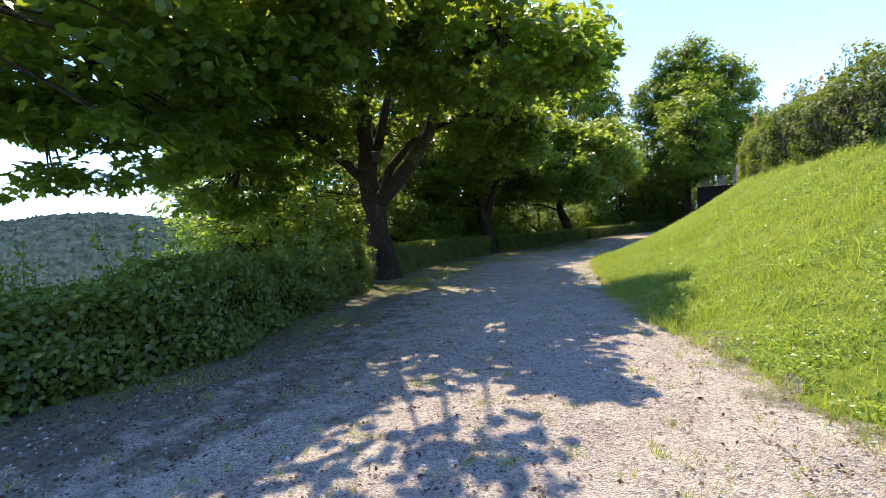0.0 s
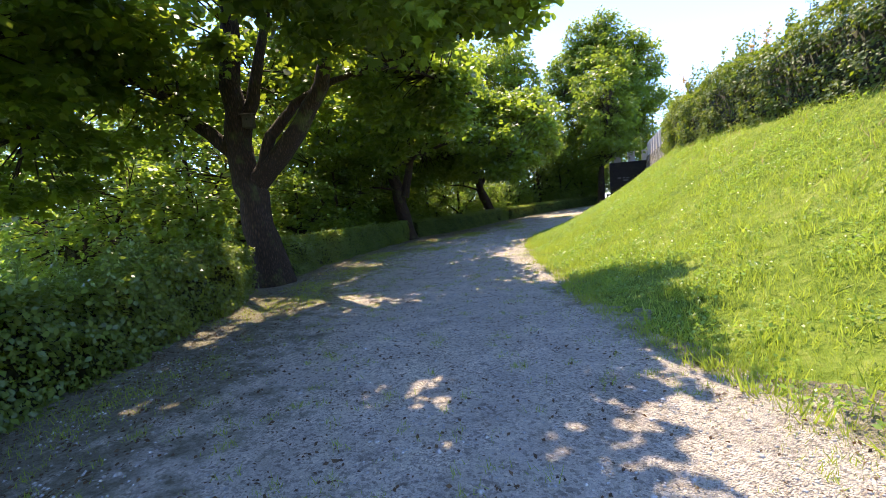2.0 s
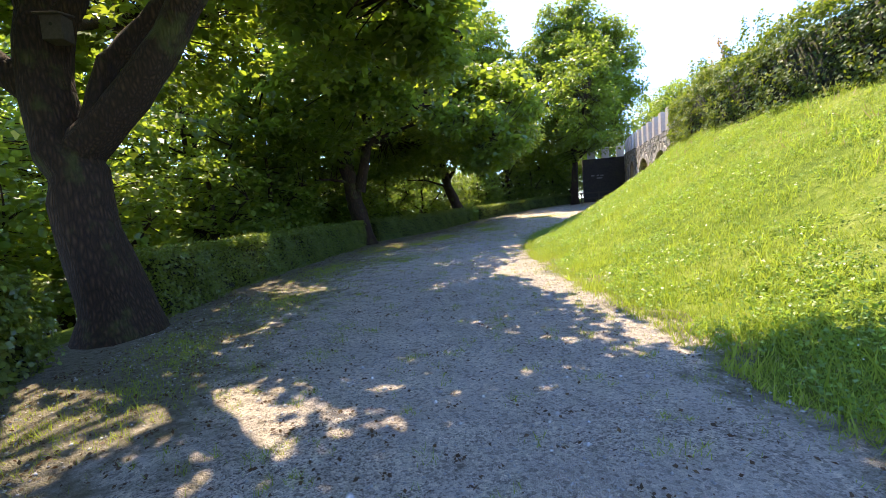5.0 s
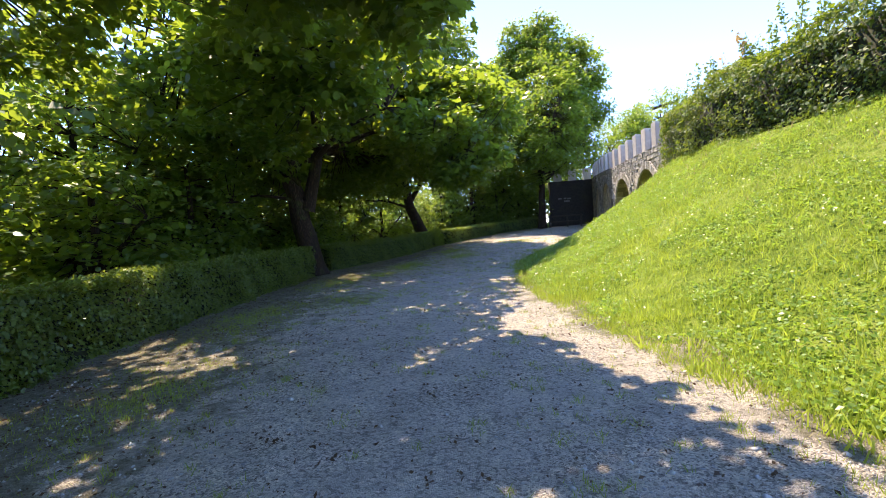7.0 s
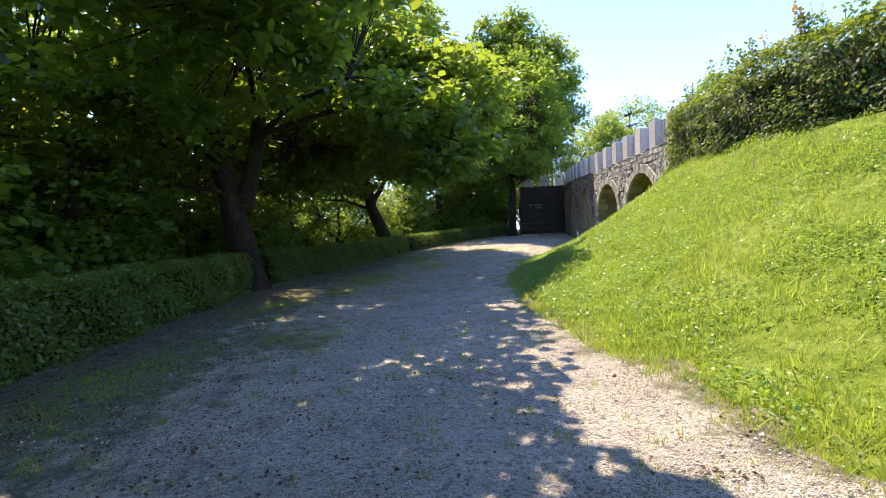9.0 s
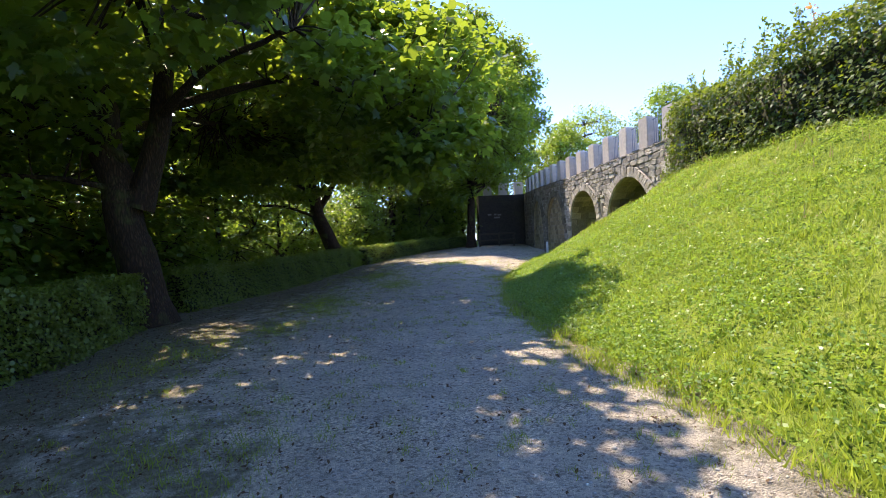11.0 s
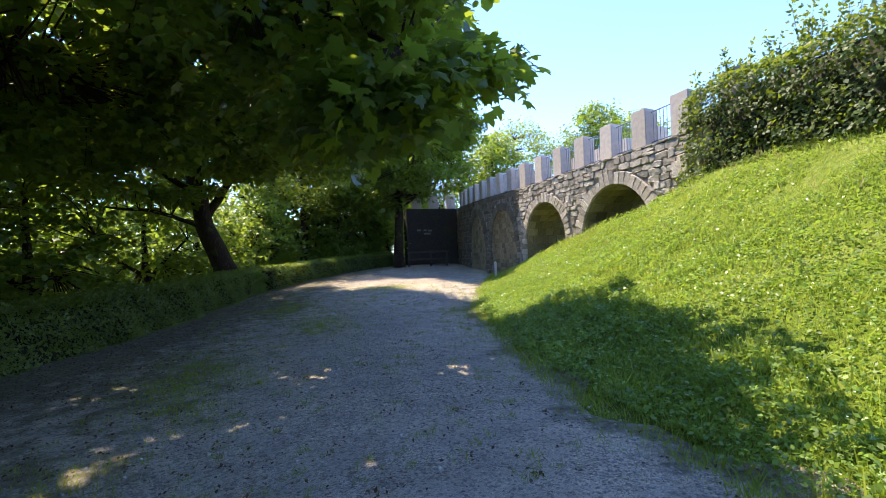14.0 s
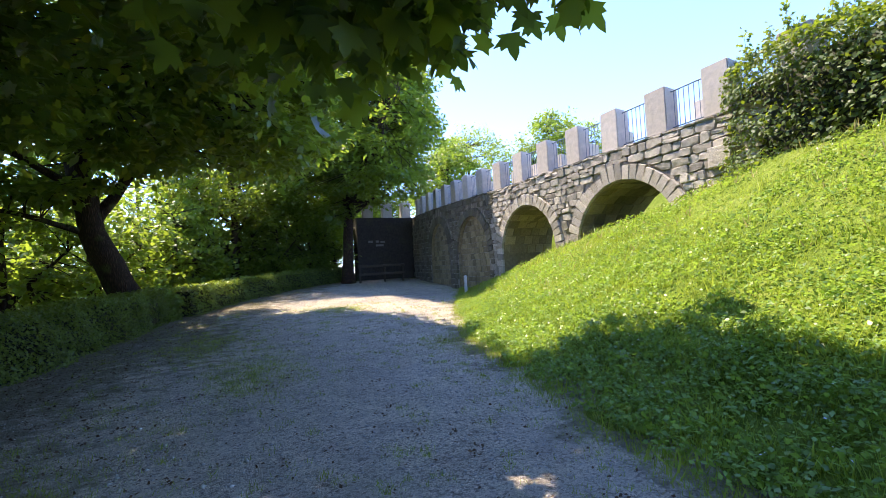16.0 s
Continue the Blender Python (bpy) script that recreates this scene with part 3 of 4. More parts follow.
# third tree
tree((-11.2, 25.25, -0.05), [([(0, 0, 0), (-0.15, 0, 1.3), (-0.5, 0, 2.8), (-0.8, 0, 5.0), (-0.8, 0, 9.5)], 0.42, 0.13), ([(-0.1, 0, 2.4), (0.25, 0.1, 3.6), (0.5, 0.2, 5.5), (0.8, 0.3, 9)], 0.26, 0.08),
      ([(0.3, 0.1, 4.2), (1.6, -0.6, 5.0), (3.4, -1.2, 5.4)], 0.11, 0.04), ([(0.5, 0.2, 5.5), (2.2, 1.8, 6.2), (4, 3.4, 6.4)], 0.11, 0.04), ([(-0.3, 0, 3.4), (-1.6, -1.4, 4.6), (-3.4, -2.6, 5.6)], 0.12, 0.04),
      ([(-0.1, -0.1, 2.7), (-1.2, -0.3, 3.0), (-2.6, -0.8, 3.1)], 0.08, 0.03), ([(0.3, 0.1, 4.4), (3.0, 0.4, 5.2), (5.4, 0.5, 4.3), (6.6, 0.2, 3.7)], 0.1, 0.02), ([(-0.6, 0, 4.0), (-0.2, 3.0, 5.0), (0.2, 6.0, 5.4), (-0.8, 8.8, 5.2)], 0.12, 0.03), ([(0.45, 0.1, 5.0), (1.4, -2.6, 6.0), (2.6, -5.2, 6.4)], 0.1, 0.03),
      ([(0.6, 0.2, 6.5), (3.0, 2.8, 7.0), (5.6, 5.4, 6.8)], 0.1, 0.03), ([(-0.8, 0, 6.5), (-2.4, -1.0, 8.0), (-4.6, -2.0, 8.8)], 0.1, 0.03), ([(-0.8, 0, 6.0), (-2.0, 3.0, 7.0), (-3.8, 6.4, 7.6)], 0.1, 0.03)],
     [((0.2, 0.8, 7.8), (4.9, 5.6, 3.0), 250), ((4.6, 4.2, 6.4), (3.4, 3.4, 2.0), 120), ((0.2, -3.6, 5.6), (3.6, 2.6, 1.6), 90), ((-2.5, 0, 4.8), (3.0, 4.0, 1.8), 70), ((-0.6, 0.5, 11.2), (4.2, 4.6, 2.0), 70), ((2.6, -5.4, 6.4), (2.5, 2.3, 1.2), 56), ((-0.5, 5.4, 6.6), (2.8, 2.8, 1.6), 60), ((-3.4, -1.0, 8.0), (3.6, 4.5, 2.8), 90), ((-3.6, 5.6, 7.6), (3.2, 3.4, 2.4), 80),
      ((4.6, 0.4, 4.9), (1.7, 2.4, 0.9), 46), ((-1.3, 3.9, 4.1), (1.9, 2.0, 0.9), 46), ((0.4, 6.4, 5.2), (2.6, 2.2, 1.6), 76), ((-1.2, 8.8, 5.0), (2.2, 1.9, 1.2), 50), ((6.5, 0.15, 3.85), (0.35, 0.4, 0.15), 7), ((5.5, 0.35, 3.4), (0.8, 0.9, 0.4), 34), ((5.8, 3.2, 6.2), (2.0, 2.8, 1.4), 60)],
     70000, 0.19, MAPLE, True, "dense dark-leaved maple in a hedge gap", clump_r=0.72)

# fourth tree, leaning
tree((-9.25, 38.3, 0.15), [([(0, 0, 0), (-0.45, -0.1, 1.4), (-1.0, -0.2, 2.9), (-1.4, -0.2, 4.6), (-1.3, -0.2, 9)], 0.42, 0.14), ([(-1.0, -0.2, 2.9), (-0.2, 0.1, 4.4), (1.2, 0.4, 6.2), (2.2, 0.5, 8.5)], 0.17, 0.06),
      ([(-0.9, -0.2, 2.6), (-2.4, -0.8, 3.2), (-4.0, -1.2, 3.3)], 0.1, 0.03), ([(-1.2, -0.2, 3.8), (-2.6, -1.6, 4.8), (-4, -2.6, 5.6)], 0.12, 0.04), ([(-1.3, -0.2, 4.4), (-0.4, -1.8, 5.6), (1.0, -4.2, 6.3), (2.8, -7.2, 6.5)], 0.12, 0.03)],
     [((0.0, 0, 8.8), (5.0, 6.0, 4.2), 320), ((2.2, -1.6, 6.0), (3.4, 4.2, 2.0), 140), ((-2.5, -2, 5.2), (3.4, 4.0, 1.8), 90), ((0.0, 0, 13), (3.8, 4.0, 2.4), 80), ((2.8, -7.0, 6.4), (2.2, 1.7, 0.9), 48)],
     60000, 0.25, MAPLE, False, "leaning maple trunk behind the clipped hedge", clump_r=0.78)

# tall tree by the end wall
tree((-1.0, 50.2, 0.6), [([(0, 0, 0), (0.1, 0, 4), (0.2, 0, 9), (0.4, 0, 14.5)], 0.36, 0.1), ([(0.1, 0, 4.5), (1.6, 0.2, 7), (3.0, 0.4, 9)], 0.14, 0.04), ([(0.1, 0, 5.5), (-1.5, -0.4, 8), (-2.8, -0.6, 11)], 0.14, 0.04),
      ([(0.2, 0, 4.0), (1.8, -0.6, 5.4), (3.6, -1.0, 6.4)], 0.1, 0.03), ([(0.1, 0, 4.2), (0.5, -2.5, 6.6), (0.8, -5.0, 8.0), (0.9, -8.4, 8.8)], 0.16, 0.04), ([(0.2, 0, 8.5), (1.6, -0.8, 10.5), (2.8, -1.2, 13)], 0.1, 0.03)],
     [((0.5, 0, 11.2), (4.0, 4.0, 5.4), 300), ((3.6, -0.6, 9.6), (2.3, 2.2, 1.9), 60), ((4.4, 0.3, 13.2), (1.8, 2.0, 2.0), 50), ((-3.0, 0, 12.6), (2.2, 2.2, 2.6), 55), ((2.4, -0.4, 15.0), (2.0, 2.0, 1.9), 45), ((-0.9, 0, 16.2), (1.9, 1.9, 1.8), 45), ((0.9, 0.2, 17.3), (1.3, 1.3, 1.2), 22), ((1.8, -0.5, 6.6), (3.6, 3.0, 1.8), 80), ((-1.8, -0.5, 5.6), (2.6, 2.4, 2.0), 60), ((-2.9, 0.4, 14.2), (1.5, 1.6, 1.4), 28), ((0.8, -5.6, 8.2), (2.5, 3.6, 3.6), 80), ((0.9, -3.4, 10.6), (3.0, 2.8, 3.8), 100)], 66000, 0.28, MAPLE, False, "tall broadleaf tree standing by the end wall", clump_r=0.8, flat=0.6)


def wood(base, h, r, n, low, label, mat=WOOD_LEAF, size=0.27, name="woodland_tree", group="woodland trees", sprays=False):
    """A background tree: straight stem, crown from low to its top."""
    mid = (low + h) / 2
    return tree(base, [([(0, 0, -0.6), (0.1, 0, h * 0.4), (0, 0.1, h * 0.85)], 0.14 + h * 0.012, 0.05), ([(0.1, 0, h * 0.3), (r * 0.4, 0.2, h * 0.5), (r * 0.7, 0.2, h * 0.62)], 0.09, 0.03),
                       ([(0.1, 0, h * 0.33), (-r * 0.4, -0.3, h * 0.5), (-r * 0.7, -0.4, h * 0.6)], 0.09, 0.03)],
                [((0, 0, mid), (r, r, (h - low) / 2), int(60 + 9 * r * (h - low) / 2)), ((0, 0, low + (h - low) * 0.3), (r * 0.8, r * 0.8, (h - low) * 0.25), 40)], n, size, mat, False, label, name=name, clump_r=0.85 if sprays else 0.95, group=group, flat=0.22 if sprays else 0.45, outline=KITE if sprays else SIMPLE)


SPOTS = [(-13.4, 12.4, 4.0, 1.7, 0.2), (-15.5, 11.6, 6.5, 2.4, 0.5), (-18.5, 14.0, 8.5, 3.0, 0.8), (-13.2, 15.2, 3.4, 1.5, 0.2), (-13.5, 18.8, 4.2, 1.8, 0.2), (-14, 22.6, 5.0, 2.0, 0.3), (-13.6, 29.2, 4.2, 1.9, 0.2), (-13.2, 33.4, 4.6, 2.0, 0.2), (-12.4, 38.6, 4.6, 2.0, 0.2), (-11.6, 42.6, 5.2, 2.2, 0.3), (-9.6, 47, 5.6, 2.3, 0.3),
         (-7, 51.5, 8, 2.8, 0.4), (-3.6, 54, 9, 2.8, 0.2), (-1.6, 58, 11, 3.4, 0.3), (-5.0, 50.6, 5, 1.8, 0.2), (-3.0, 52.8, 4.5, 1.6, 0.1), (-1.3, 53.4, 5, 1.8, 0.1), (-5.5, 56, 11, 3.4, 0.5), (-17.5, 17, 9.5, 3.0, 0.8), (-20, 20.4, 12.5, 3.6, 1.0), (-18.5, 24, 10.5, 3.2, 0.8), (-19, 28, 12.5, 3.4, 1.0), (-16.2, 30.2, 9, 2.8, 0.6), (-16, 26.2, 8.5, 2.7, 0.5), (-16.6, 21.4, 9, 2.8, 0.6), (-18, 31.5, 9, 3.2, 0.8), (-17.5, 39.5, 7, 3.0, 0.8), (-16.5, 47, 8, 3.2, 0.8), (-12.5, 55, 12, 3.8, 1.0),
         (-10.6, 50.5, 8, 2.6, 0.3), (-8.8, 54.5, 10, 3.0, 0.4), (-10.6, 45.4, 4.8, 1.7, 0.2), (-15.2, 33.2, 6.9, 2.2, 0.3), (-16.8, 36.4, 8.5, 2.6, 0.4), (-24, 17, 13, 4.2, 1), (-25, 25, 14, 4.2, 1), (-26, 33, 14, 4.5, 1), (-25, 42, 14, 4.5, 1), (-22, 53, 15, 4.5, 1)]
for x, y, h, r, low in SPOTS:
    z = float(land(np.array([x]), np.array([y]))[0])
    small = x > -15.8 and h < 7
    wood((x, y, z), h, r, int(1150 * r) + (3400 if small else 600), low, "leafy young tree on the slope behind the hedge" if small else "leafy woodland tree on the slope behind the hedge", size=0.14 if small else 0.34, sprays=small)
for x, y, h, r, low in [(-16.5, 46.5, 12, 4.0, 3.8), (-7.2, 50.2, 12.5, 4.0, 4.0)]:
    z = float(land(np.array([x]), np.array([y]))[0])
    wood((x, y, z), h, r, 13000, low, "tall maple behind the hedge, dark under its crown", MAPLE, 0.22, "maple_tree", "maples behind the hedge")
for x, y, h, r, low in [(12.5, 60, 13.5, 4.6, 3), (19.5, 57, 14.5, 3.2, 7), (5.5, 66, 14, 4.5, 3), (8.5, 56, 11, 3.2, 3), (27, 60, 15, 4, 5), (1.5, 62, 11, 3.5, 2)]:
    wood((x, y, 0.9), h, r, 11000, low, "sunlit broadleaf tree beyond the castellated wall", group="trees beyond the wall")


# ---- hedges ----
def hedge(name, line, width, height, count, size, mat, label, loose=0.06, shoots=0, base=None, category="hedge", round_top=0.0, lump=0.0):
    """line: front foot, points (x, y); the hedge stands to the left of it."""
    top = new(name)
    L = spline(line, max(8, int(6 * len(line))))
    d = unit(np.gradient(L, axis=0))
    out = np.stack([d[:, 1], -d[:, 0]], 1)
    s = np.concatenate(([0], np.cumsum(np.linalg.norm(np.diff(L, axis=0), axis=1))))

    def at(u, back, z):
        P = np.stack([np.interp(u, s, L[:, 0]), np.interp(u, s, L[:, 1])], 1)
        o = np.stack([np.interp(u, s, out[:, 0]), np.interp(u, s, out[:, 1])], 1)
        q = P - o * back[:, None]
        zb = land(q[:, 0], q[:, 1]) if base is None else base(q[:, 0], q[:, 1])
        return np.stack([q[:, 0], q[:, 1], zb + z], 1), o

    # closed near-black core sheet behind the leaf skin
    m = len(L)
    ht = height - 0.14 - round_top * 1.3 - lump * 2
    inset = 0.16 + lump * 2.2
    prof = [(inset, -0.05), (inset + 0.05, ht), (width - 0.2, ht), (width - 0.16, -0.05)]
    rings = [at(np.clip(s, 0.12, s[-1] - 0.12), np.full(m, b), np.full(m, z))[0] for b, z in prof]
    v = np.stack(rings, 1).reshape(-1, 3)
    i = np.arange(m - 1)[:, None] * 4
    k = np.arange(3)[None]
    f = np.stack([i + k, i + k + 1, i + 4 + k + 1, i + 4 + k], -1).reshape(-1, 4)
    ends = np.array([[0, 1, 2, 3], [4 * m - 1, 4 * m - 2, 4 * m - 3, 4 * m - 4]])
    link("hedge_core", mesh_np("hedge_core", v, [f, ends]), DARK_GREEN, top)
    # leaf skin
    share = np.array([height, width, height * 0.5, 0.35 * width * height / s[-1] * 4])
    kind = rng.choice(4, count, p=share / share.sum())
    u, a = rng.uniform(0, s[-1], count), rng.random(count)
    back = np.where(kind == 0, 0, np.where(kind == 1, a * width, width))
    z = np.where(kind == 1, height, a * height)
    e = kind == 3
    u = np.where(e, np.where(rng.random(count) < 0.5, 0, s[-1]), u)
    back = np.where(e, rng.random(count) * width, back)
    depth = np.abs(rng.normal(size=count)) * loose * 1.4
    bulge = 0.06 * np.sin(u * 2.1) + 0.05 * np.sin(u * 4.7 + z * 5) + 0.04 * np.sin(z * 9 + u * 1.3)
    bulge = bulge + lump * (np.sin(u * 3.1 + 2 * np.sin(z * 2.3)) * np.sin(z * 3.7 + u * 1.1) + 0.6 * np.sin(u * 7.3 + z * 2) * np.sin(z * 6.1 - u * 2.7))
    if round_top:
        z = z - round_top * (np.abs(back - width / 2) / (width / 2)) ** 2 * (z > height * 0.7) + 0.12 * np.sin(u * 1.3 + 1) * (z > height * 0.5)
    else:
        z = z + 0.03 * np.sin(u * 1.7) * (kind == 1)
    back = back + np.where(kind == 0, depth - bulge, np.where(kind == 2, -depth, 0)) + rng.normal(size=count) * loose * 0.3
    z = z - np.where(kind == 1, depth, 0) + rng.normal(size=count) * loose * 0.4
    pos, o = at(u, back, np.maximum(z, 0.03))
    out3 = np.concatenate((o, np.zeros((count, 1))), 1)
    nor = np.where((kind == 1)[:, None], np.array([0, 0, 1.0]), np.where((kind == 2)[:, None], -out3, out3) + np.array([0, 0, 0.6])) + rng.normal(size=(count, 3)) * 0.55
    pieces = [leaf_cloud(pos, nor, size * rng.uniform(0.6, 1.35, count), SIMPLE)]
    link("foliage", mesh_np("foliage", *[(v, f) for v, f in [join(*pieces)]][0]), mat, top)
    if shoots:
        tips = []
        stems = []
        for _ in range(shoots):
            uu = rng.uniform(0, s[-1], 1)
            p0, _o = at(uu, np.array([rng.uniform(0.1, width - 0.1)]), np.array([height - 0.1 - round_top * 0.4]))
            hgt = rng.uniform(0.2, 0.65) * (1.35 if shoots > 150 else 1)
            p1 = p0[0] + np.array([rng.normal() * 0.08, rng.normal() * 0.08, hgt])
            stems.append(tube([p0[0], (p0[0] + p1) / 2, p1], [0.007, 0.005, 0.003], 4))
            nl = int(14 + hgt * 44)
            q = p0[0] + (p1 - p0[0]) * rng.uniform(0.15, 1.05, nl)[:, None] + rng.normal(size=(nl, 3)) * 0.045
            tips.append(leaf_cloud(q, rng.normal(size=(nl, 3)) + (0, 0, 0.6), size * rng.uniform(0.7, 1.3, nl), SIMPLE))
        k = len(tips) * 9 // 10 if shoots > 150 else len(tips)
        tagged(link("young_growth", mesh_np("young_growth", *join(*tips[:k], *stems)), mat, top), kind="stuff")
        if k < len(tips):
            tagged(link("red_young_growth", mesh_np("red_young_growth", *join(*tips[k:])), SPROUT, top, "reddish young shoots"), kind="stuff")
    tagged(top, label, category)
    return top


hedge("hedge", [(-5.4, -6), (-5.2, 0), (-5.05, 2.0), (-5.05, 3.3), (-5.95, 5.2), (-6.9, 7.6), (-7.7, 9.2), (-8.45, 10.6)], 1.3, 1.17, 76000, 0.074, HEDGE_LEAF, "bushy dark green hedge with unclipped shoots beside the path", 0.075, 70, round_top=0.05, lump=0.035)
hedge("hedge", [(-9.15, 12.7), (-9.85, 16), (-10.3, 19.5), (-10.85, 24.5)], 0.9, 1.06, 60000, 0.06, HEDGE_LEAF, "low clipped hornbeam hedge between two maples", 0.05)
hedge("hedge", [(-11.1, 26.7), (-10.35, 29.5), (-9.4, 34), (-8.65, 38.6)], 0.9, 1.04, 48000, 0.06, HEDGE_LEAF, "low clipped hedge in deep tree shade", 0.05)
hedge("hedge", [(-8.1, 40.0), (-6.6, 44), (-4.6, 47.4), (-2.2, 50.4), (-1.0, 51.3)], 0.9, 0.95, 24000, 0.075, HEDGE_LEAF, "low clipped hedge running to the end wall", 0.05)
hedge("shrub", [(-8.75, 38.9), (-8.45, 39.7)], 0.7, 0.75, 5000, 0.09, WOOD_LEAF, "yellow-green loose shrub in the hedge gap", 0.12, 12, category="shrub", round_top=0.15)
YB = np.array([29.05, 27.5, 24, 20, 16, 12, 8, 4, 0, -6])
hedge("bank_hedge", [(float(tab(CREST, y)) - 0.15, float(y)) for y in YB], 1.9, 2.05, 105000, 0.086, IVY_LEAF, "tall leafy hedge with unruly top along the bank crest", 0.08, 260, round_top=0.2, lump=0.07)


# ---- castellated wall ----
def wx(y):
    """Face of the wall."""
    return 2.38 + 0.0061 * np.clip(np.asarray(y, float) - 37, 0, None) ** 2


def wtop(y):
    return 4.3 + 0.036 * np.clip(np.asarray(y, float) - 38, 0, None)


ARCHES = [(31.98, 1.68, 1.76), (36.3, 1.6, 1.82)]       # centre, radius, spring height
BLIND = [(40.62, 1.58, 1.98), (44.94, 1.58, 2.12)]     # walled-up arches
ARCADE = ARCHES + BLIND
RECESS = 0.16
THICK, Y0, Y1 = 2.2, 27.6, 51.5


def wall_core():
    ys = set(np.round(np.arange(Y0, Y1 + 0.01, 0.3), 3))
    for c, r, s in ARCADE:
        ys |= set(np.round(c + r * np.cos(np.linspace(0, np.pi, 25)), 4))
    ys = np.array(sorted(ys))
    V, F = [], []

    def quad(*p):
        F.append([len(V) + k for k in range(4)])
        V.extend(p)

    for a, b in zip(ys[:-1], ys[1:]):
        lo = [-1.0, -1.0]
        inside = False
        for c, r, s in ARCADE:
            if abs((a + b) / 2 - c) < r:
                inside = (c, r, s) in BLIND
                lo = [s + math.sqrt(max(r * r - (q - c) ** 2, 0)) for q in (a, b)]
        xa, xb, ta, tb = float(wx(a)), float(wx(b)), float(wtop(a)), float(wtop(b))
        quad((xa, a, lo[0]), (xa, a, ta), (xb, b, tb), (xb, b, lo[1]))
        if inside:
            quad((xa + RECESS, a, -1.0), (xa + RECESS, a, lo[0]), (xb + RECESS, b, lo[1]), (xb + RECESS, b, -1.0))
        quad((xa + THICK, a, lo[0]), (xb + THICK, b, lo[1]), (xb + THICK, b, tb), (xa + THICK, a, ta))
        quad((xa, a, ta), (xa + THICK, a, ta), (xb + THICK, b, tb), (xb, b, tb))
    e = float(wx(Y0))
    quad((e, Y0, -1), (e + THICK, Y0, -1), (e + THICK, Y0, float(wtop(Y0))), (e, Y0, float(wtop(Y0))))
    return mesh_np("wall_east", V, [np.array(F)])


wall_east = link("wall_east", wall_core(), MORTAR)
tagged(wall_east, "rubble stone arcade wall with two open and two walled-up arches", "wall", kind="structure")
vv, ff = [], []
for c, r, s in ARCADE:
    th = np.linspace(0, np.pi, 19)
    prof = [(c + r, -1.0)] + [(c + r * math.cos(t), s + r * math.sin(t)) for t in th] + [(c - r, -1.0)]
    xs = np.linspace(0, RECESS + 0.02 if (c, r, s) in BLIND else THICK, 7)
    pts = np.array([[(float(wx(y)) + x, y + rng.normal() * 0.012, z + rng.normal() * 0.012) for x in xs] for y, z in prof])
    n, m = pts.shape[:2]
    i, j = np.meshgrid(np.arange(n - 1), np.arange(m - 1), indexing="ij")
    vv.append(pts.reshape(-1, 3))
    ff.append(np.stack([i * m + j, i * m + j + 1, (i + 1) * m + j + 1, (i + 1) * m + j], -1).reshape(-1, 4))
v, f = join(*zip(vv, ff))
link("vault", mesh_np("vault", v, f), VAULT, wall_east, "mossy yellow-green barrel vaults")

# end wall: its stone colour is near black to carry the shade
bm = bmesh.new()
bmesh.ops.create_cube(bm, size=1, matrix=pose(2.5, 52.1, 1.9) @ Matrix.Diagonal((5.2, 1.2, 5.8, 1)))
end_wall = part("wall_north", bm, SHADED_END, None)
tagged(end_wall, "stone end wall with battlements, its shade darkened into the colour", "wall", kind="structure")


def merlon_mesh(w, dp, h):
    bm = bmesh.new()
    bmesh.ops.create_cube(bm, size=1, matrix=pose(0, 0, h / 2) @ Matrix.Diagonal((dp, w, h, 1)))
    for vtx in bm.verts:
        if vtx.co.z > h / 2 and vtx.co.x > 0:
            vtx.co.z -= 0.05
    bmesh.ops.bevel(bm, geom=bm.edges[:], offset=0.018, segments=2, affect="EDGES")
    me = bpy.data.meshes.new("merlon")
    bm.to_mesh(me)
    bm.free()
    me.materials.append(CONCRETE)
    return me


MERLON = merlon_mesh(0.58, 0.42, 1.06)
MERLON_END = merlon_mesh(0.66, 0.42, 1.02)
MY = [27.9 + 1.467 * k for k in range(16)]
for back in (0.0, THICK - 0.46):
    for y in MY:
        ob = new("merlon", MERLON)
        ang = math.degrees(math.atan(0.0122 * max(0, y - 37)))
        ob.matrix_world = pose(float(wx(y)) + 0.23 + back, y, float(wtop(y)) - 0.003, 0, 0, -ang)
        ob.parent = wall_east
for k in range(3):
    ob = new("merlon", MERLON_END)
    ob.matrix_world = pose(3.25 - 1.29 * k - 0.0, 51.75, 4.797, 0, 0, 90)
    ob.parent = end_wall


def bar(bm, a, b, r, sides=6):
    a, b = Vector(a), Vector(b)
    d = b - a
    m = Matrix.Translation((a + b) / 2) @ d.to_track_quat("Z", "Y").to_matrix().to_4x4()
    bmesh.ops.create_cone(bm, cap_ends=True, segments=sides, radius1=r, radius2=r, depth=d.length, matrix=m)


